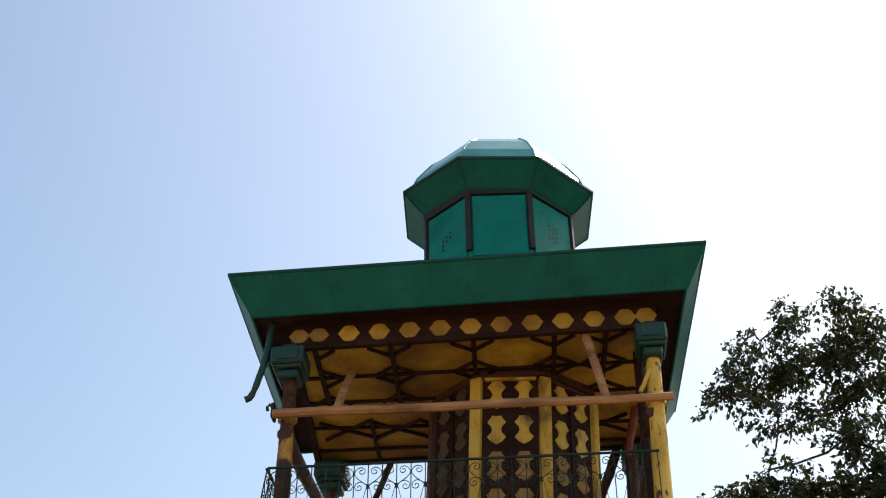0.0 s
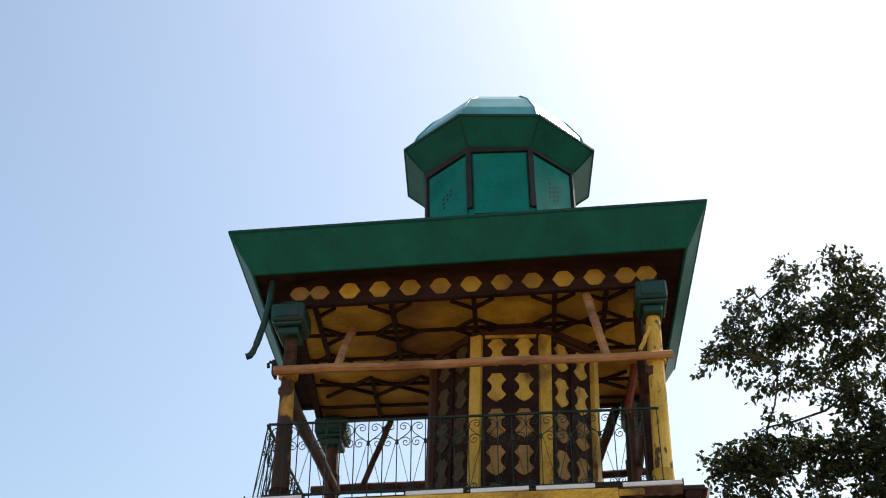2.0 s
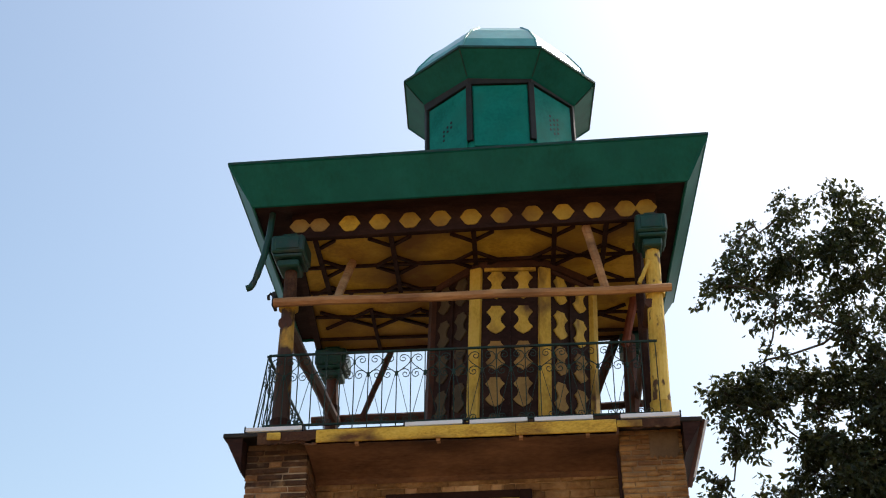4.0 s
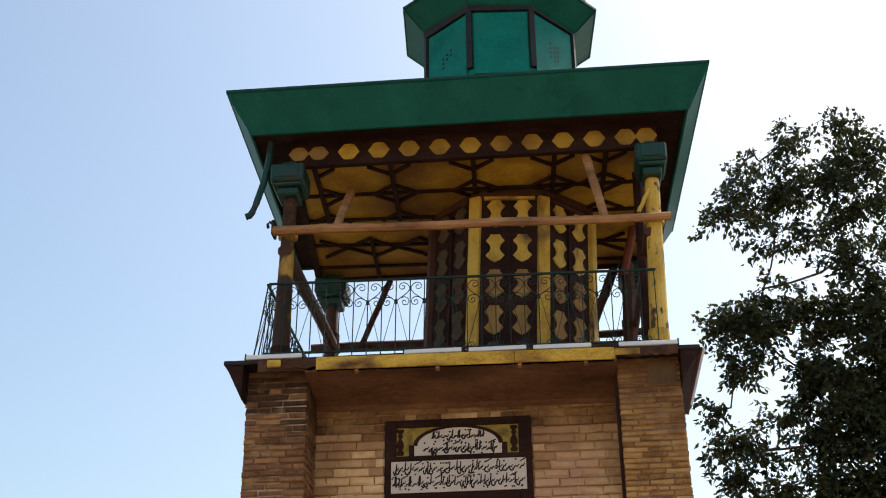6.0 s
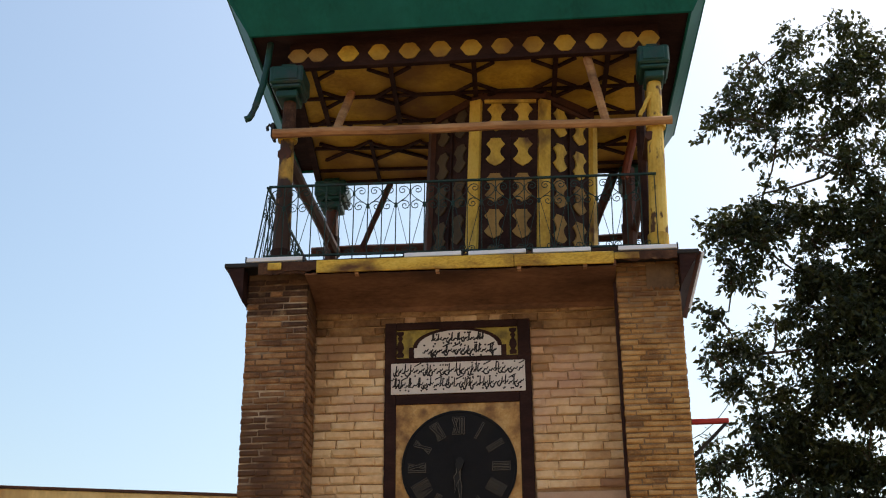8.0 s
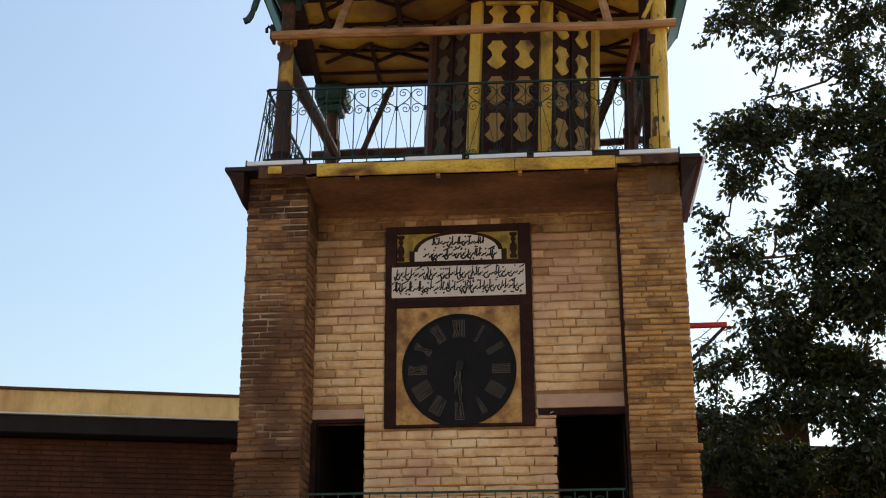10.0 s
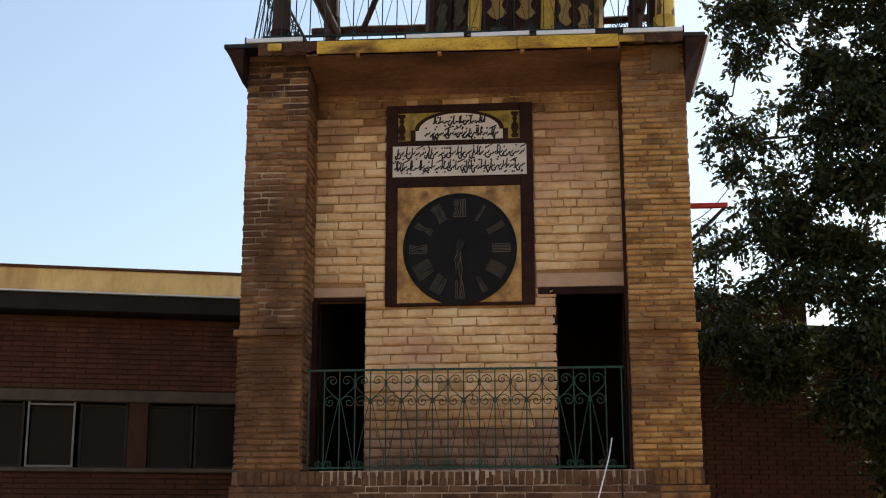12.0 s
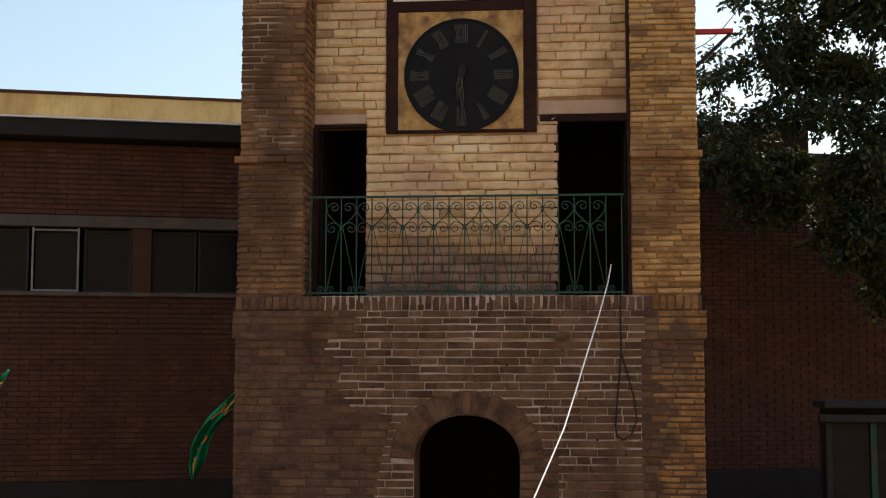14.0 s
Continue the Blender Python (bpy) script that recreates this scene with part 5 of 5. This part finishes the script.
def lay(parent, spans, z0, z1, course, length, joint, face, mat, seed, limit=300, name="brick", rough=0.004, proud=0.004, keep=None, soft=0.0, other=None):
    """Courses of bricks over a face that looks towards -y. spans(z) gives the free stretches of x at that height."""
    rnd = random.Random(seed)
    lengths = [length * k for k in (0.3, 0.45, 0.6, 0.75, 0.9, 1.0)]
    stock = {ln: [brick_mesh(name, ln - joint * 0.5, course - joint, 0.05, mat, rnd, rough, soft) for _ in range(5)] for ln in lengths}
    if other:                                       # other(x, z): the material of that brick, or None for the usual one
        stock_of = {mat: stock}
    placed = []
    row, z = 0, z0
    while z + course * 0.6 < z1:
        zc_ = z + course / 2
        for a, b in spans(zc_):
            x = a
            first = length * (1.0, 0.5, 0.75)[row % 3] * rnd.uniform(0.9, 1.05)
            while b - x > 0.03:
                want = first if x == a else length * rnd.choice((1, 1, 1, 0.5, 0.97))
                if b - x - want < length * 0.28:
                    want = b - x
                near = min(lengths, key=lambda v: abs(v - want))
                m = pose(x + want / 2, face + rnd.uniform(-proud, proud), zc_ + rnd.uniform(-0.0015, 0.0015), rnd.uniform(-1, 1), rnd.uniform(-0.5, 0.5), rnd.uniform(-1, 1)) @ Matrix.Diagonal(((want - joint * 0.5) / (near - joint * 0.5), 1, 1, 1))
                kinds = stock
                if other:
                    mt = other(x + want / 2, zc_, rnd) or mat
                    if mt not in stock_of:
                        stock_of[mt] = {ln: [brick_mesh(name, ln - joint * 0.5, course - joint, 0.05, mt, rnd, rough, soft) for _ in range(4)] for ln in lengths}
                    kinds = stock_of[mt]
                placed.append((rnd.choice(kinds[near]), m, zc_))
                x += want
        z += course
        row += 1
    if keep:
        placed.sort(key=lambda p: not keep[0] < p[2] < keep[1])
    for me, m, _ in placed[:limit]:
        piece(name, me, parent, m)
    rest = placed[limit:]
    for mt in {me.materials[0].name: me.materials[0] for me, _, _ in rest}.values():
        vs, fs = [], []
        for me, m, _ in rest:
            if me.materials[0] != mt:
                continue
            q = len(vs)
            vs += [m @ v.co for v in me.vertices]
            fs += [tuple(i + q for i in p.vertices) for p in me.polygons]
        me = bpy.data.meshes.new("brickwork")
        me.from_pydata(vs, [], fs)
        me.materials.append(mt)
        ob = new("brickwork", me)
        ob.parent = parent
        ob["kind"] = "stuff"


lay(left_pillar, lambda z: [(PL0 - 0.012, PL1)], 2.875, 4.045, 0.053, 0.225, 0.009, -0.004, M["brick_left"], 21, rough=0.0065, proud=0.008)
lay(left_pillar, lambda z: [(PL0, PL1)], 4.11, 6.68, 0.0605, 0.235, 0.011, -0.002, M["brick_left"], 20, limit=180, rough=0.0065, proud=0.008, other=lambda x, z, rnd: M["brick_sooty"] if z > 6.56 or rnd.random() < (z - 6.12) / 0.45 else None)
lay(right_pillar, lambda z: [(PR0, PR1 + 0.014)], 2.875, 4.045, 0.0505, 0.215, 0.009, -0.002, M["brick"], 22, rough=0.0062, proud=0.008)
lay(right_pillar, lambda z: [(PR0, PR1)], 4.11, 6.68, 0.0505, 0.215, 0.009, 0.0, M["brick"], 19, limit=200, rough=0.0062, proud=0.008)
lay(left_pillar, lambda z: [(PL0 - 0.040, PL1 + 0.012)], 4.045, 4.11, 0.0665, 0.235, 0.008, -0.040, M["brick_left"], 23)
lay(right_pillar, lambda z: [(PR0 - 0.008, PR1 + 0.040)], 4.045, 4.11, 0.0665, 0.235, 0.008, -0.040, M["brick"], 24)


def niche(z):
    a, b = (DL if z < DLT else PL1), (DR if z < DRT else PR0)
    if DLT < z < DLT + 0.10:
        a = DL
    if DRT < z < DRT + 0.16:
        b = 0.64 if z > CZ0 - 0.01 else b
    return [(a, CX0 - 0.004), (CX1 + 0.004, b)] if CZ0 - 0.01 < z < CZ1 + 0.01 else [(a, b)]


# darker mortar behind the lower courses, dirt and shade in its colour
part("bare_mortar", ragged(DL + 0.004, DR - 0.032, 2.88, 3.42, REC - 0.004, REC - 0.001, 12, 0.004), M["mortar_dirt_shade"], tower, "darker mortar strip with dirt and shade in its colour")


def course_tone(x, z, rnd):
    """Brick tone: smoke plus shade high, dirt plus shade low, mid tone at edges."""
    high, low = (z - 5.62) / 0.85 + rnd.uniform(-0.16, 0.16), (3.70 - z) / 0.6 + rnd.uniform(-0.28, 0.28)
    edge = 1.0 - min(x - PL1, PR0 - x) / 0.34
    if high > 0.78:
        return M["brick_smoke_shade"]
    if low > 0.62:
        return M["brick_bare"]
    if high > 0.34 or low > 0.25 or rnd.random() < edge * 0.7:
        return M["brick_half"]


lay(niche_wall, niche, 2.8336, 6.60, 0.0844, 0.232, 0.011, REC - 0.024, M["brick_pale"], 25, rough=0.009, proud=0.008, soft=0.013, other=course_tone)


def front(z):
    r = arch_half(z) + (0.0 if z < ARCH_S else 0.02)
    k = (z - ARCH_S + 0.02) / (ARCH_T + 0.21 - ARCH_S)
    if z > ARCH_S - 0.02:
        r = (ARCH_W + 0.20) * math.sqrt(max(0.0, 1 - k * k))
    return [(-2.02, ARCH_X - r), (ARCH_X + r, 2.05)] if r > 0.02 else [(-2.02, 2.05)]


QX = 1.66                                           # the corner beyond it keeps its older ochre bricks


def corner_cut(z):
    return QX + 0.05 * math.sin(z * 37.0) + 0.03 * math.sin(z * 83.0)


lay(base_wall, lambda z: [(a, min(b, corner_cut(z))) for a, b in front(z)], 0.017, 2.49, 0.0701, 0.235, 0.0115, -0.008, M["brick_base"], 26, rough=0.0045, proud=0.005, limit=290, keep=(1.45, 2.49))
lay(base_wall, lambda z: [(corner_cut(z), 2.05)], 0.017, 2.49, 0.0505, 0.19, 0.009, -0.010, M["brick_corner"], 36, rough=0.006, limit=60, keep=(1.2, 2.49))
lay(base_wall, lambda z: [(-2.035, QX)], 2.49, 2.735, 0.0615, 0.24, 0.010, -0.034, M["brick_base"], 27)
lay(base_wall, lambda z: [(QX, 2.075)], 2.49, 2.735, 0.0615, 0.24, 0.010, -0.034, M["brick_corner"], 37)
part("cornice_bed", bx(-2.03, -0.028, 2.492, -0.95, -0.002, 2.734), M["mortar_dull"], tower)
part("cornice_bed", bx(-0.948, -0.028, 2.492, 1.55, -0.002, 2.734), M["mortar_white"], tower)
part("cornice_bed", bx(1.552, -0.028, 2.492, 2.07, -0.002, 2.734), M["mortar_dull"], tower)


ring = bmesh.new()
outer = [(ARCH_X - (ARCH_W + 0.21) * math.cos(a), ARCH_S + (ARCH_T + 0.21 - ARCH_S) * math.sin(a)) for a in (math.pi * k / 20 for k in range(21))]
sheet(ring, arc + outer[::-1], -0.0040, -0.0026)
part("arch_mortar", ring, M["mortar_dull"], tower)
rev = bmesh.new()
for (xa, za), (xb, zb) in zip([(arc[0][0], 0)] + arc, arc + [(arc[-1][0], 0)]):
    k_ = 0.994
    rev.faces.new([rev.verts.new((ARCH_X + (x - ARCH_X) * k_, y, z * (1 if z < ARCH_S else 0.9985))) for x, z, y in ((xa, za, -0.003), (xb, zb, -0.003), (xb, zb, 0.45), (xa, za, 0.45))])
part("arch_reveal", rev, M["brick_base"], tower, "brown brick lining of the arched doorway")
part("dull_mortar", bx(ARCH_X + ARCH_W + 0.002, -0.0022, 0.02, ARCH_X + ARCH_W + 0.33, -0.0004, 1.50), M["mortar_dull"], tower)
part("dull_mortar", bx(1.52, -0.0022, 0.02, 2.044, -0.0004, 2.488), M["mortar_dull"], tower)
part("dull_mortar", sheet(bmesh.new(), [(-2.0, 0.02), (-0.75, 0.02), (-0.82, 0.9), (-0.70, 1.5), (-0.62, 1.82), (-0.98, 1.9), (-1.12, 2.08), (-1.05, 2.26), (-1.22, 2.40), (-1.18, 2.488), (-2.0, 2.488)], -0.0022, -0.0004), M["mortar_dull"], tower, "dull brown earthen pointing")


def soldier(parent, places, w, h, mat, seed, name="brick"):
    rnd = random.Random(seed)
    kinds = [brick_mesh(name, w, h, 0.06, mat, rnd, 0.005) for _ in range(5)]
    for m in places:
        piece(name, rnd.choice(kinds), parent, m @ pose(0, rnd.uniform(-0.006, 0.004), rnd.uniform(-0.006, 0.004), 0, rnd.uniform(-3.5, 3.5), 0))


soldier(base_wall, [pose(-1.985 + 0.0672 * i, -0.014, 2.800) for i in range(54)], 0.057, 0.118, M["brick_base"], 28)
soldier(base_wall, [pose(-1.985 + 0.0672 * i, -0.014, 2.802) for i in range(54, 60)], 0.056, 0.122, M["brick_corner"], 38)
part("soldier_bed", bx(-2.0, -0.006, 2.737, -1.25, 0.045, 2.863), M["mortar_dull"], tower)
part("soldier_bed", bx(-1.248, -0.006, 2.737, 1.60, 0.045, 2.863), M["gypsum"], tower)
part("soldier_bed", bx(1.602, -0.006, 2.737, 2.035, 0.045, 2.863), M["mortar_dull"], tower)
rg = random.Random(52)
for i in range(52):                                  # white lime pressed out of the joints of the upright bricks
    x_, w_ = -1.985 + 0.0672 * (i + 0.5) + rg.uniform(-0.012, 0.012), rg.uniform(0.012, 0.034)
    if x_ > -1.25 and rg.random() < 0.75:
        part("lime_smear", ragged(x_ - w_ / 2, x_ + w_ / 2, 2.866 - rg.uniform(0.03, 0.10), 2.866, -0.0245, -0.021, 60 + i, 0.010, 0.012), M["gypsum"], tower)
vous = []
for i in range(23):
    a = math.pi * (i + 0.5) / 23
    ca, sa = math.cos(a), math.sin(a)
    px_, pz_ = ARCH_X - (ARCH_W + 0.105) * ca, ARCH_S + (ARCH_T - ARCH_S + 0.105) * sa
    vous.append(pose(px_, -0.010, pz_, 0, math.degrees(math.atan2(-ca * (ARCH_T - ARCH_S + 0.1), sa * (ARCH_W + 0.1))), 0))
soldier(base_wall, vous, 0.078, 0.19, M["brick_base"], 29)

rf = random.Random(31)
side_kinds = {w: [brick_mesh("brick", w - 0.006, 0.0545, 0.04, M["brick_left"], rf, 0.005) for _ in range(3)] for w in (0.11, 0.235)}


def flank(parent, x, turn, rows, reach):
    """Bricks on a face of a pillar that looks along +x (turn 90) or -x (turn -90)."""
    for row in range(rows):
        y = 0.055
        for w in ((0.11, 0.235, 0.11) if row % 2 else (0.235, 0.11, 0.11))[:reach]:
            piece("brick", rf.choice(side_kinds[w]), parent, pose(x + rf.uniform(-0.005, 0.005), y + w / 2, 2.908 + 0.0665 * row, 0, 0, turn))
            y += w


flank(left_pillar, PL1 + 0.004, 90, 54, 3)
flank(right_pillar, PR0 - 0.004, -90, 54, 2)
flank(right_pillar, PR1 + 0.008, 90, 54, 1)
nm_ = bmesh.new()
rn = random.Random(7)
for _ in range(26):
    x_, z_ = rn.uniform(-0.9, 1.9), rn.uniform(1.3, 2.45)
    if abs(x_ - ARCH_X) > 0.6 or z_ > 2.0:
        tube(nm_, [(x_, -0.013, z_), (x_, 0.0, z_)], rn.uniform(0.006, 0.012), 8)
part("nail_hole", nm_, M["numeral"], tower, "small dark nail holes in the brick")["kind"] = "stuff"


annex_brick = brick_mesh("brick", 0.228, 0.048, 0.03, M["annex"], random.Random(40), 0.003)


def annex_courses(s0, s1, z0, z1, seed, near=None):
    """Joined courses; the stretch near = (s0, s1, z0, z1) is laid brick by brick."""
    rnd = random.Random(seed)
    vs, fs = [], []
    z, row = z0, 0
    while z + 0.055 < z1 + 0.01:
        s = s0 - (0.12 if row % 2 else 0.0)
        while s < s1:
            w = 0.24
            o = rnd.uniform(-0.003, 0.003)
            if near and near[0] < s < near[1] and near[2] < z < near[3]:
                piece("brick", annex_brick, annex, pose(s + w / 2, -0.006 + o, z + 0.03))
                s += w
                continue
            q = len(vs)
            a, b, c, d, y = s + 0.006, s + w - 0.006, z + 0.006, z + 0.054, -0.006 + o
            vs += [(a, 0.03, c), (b, 0.03, c), (b, 0.03, d), (a, 0.03, d), (a, y, c), (b, y, c), (b, y, d), (a, y, d)]
            fs += [(q + 4, q + 5, q + 6, q + 7), (q, q + 1, q + 5, q + 4), (q + 1, q + 2, q + 6, q + 5), (q + 2, q + 3, q + 7, q + 6), (q + 3, q, q + 4, q + 7)]
            s += w
        z += 0.06
        row += 1
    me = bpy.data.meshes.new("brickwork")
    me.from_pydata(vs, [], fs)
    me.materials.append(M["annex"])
    ob = new("brickwork", me)
    ob.parent = annex
    ob["kind"] = "stuff"


annex_courses(-1.5, 3.2, 0.925, 3.03, 41, near=(-0.3, 2.9, 2.6, 3.03))
annex_courses(-1.5, 3.2, 3.985, 4.84, 42, near=(-0.3, 2.9, 3.9, 4.84))
annex_courses(7.0, 12.5, 0.925, 4.84, 43)
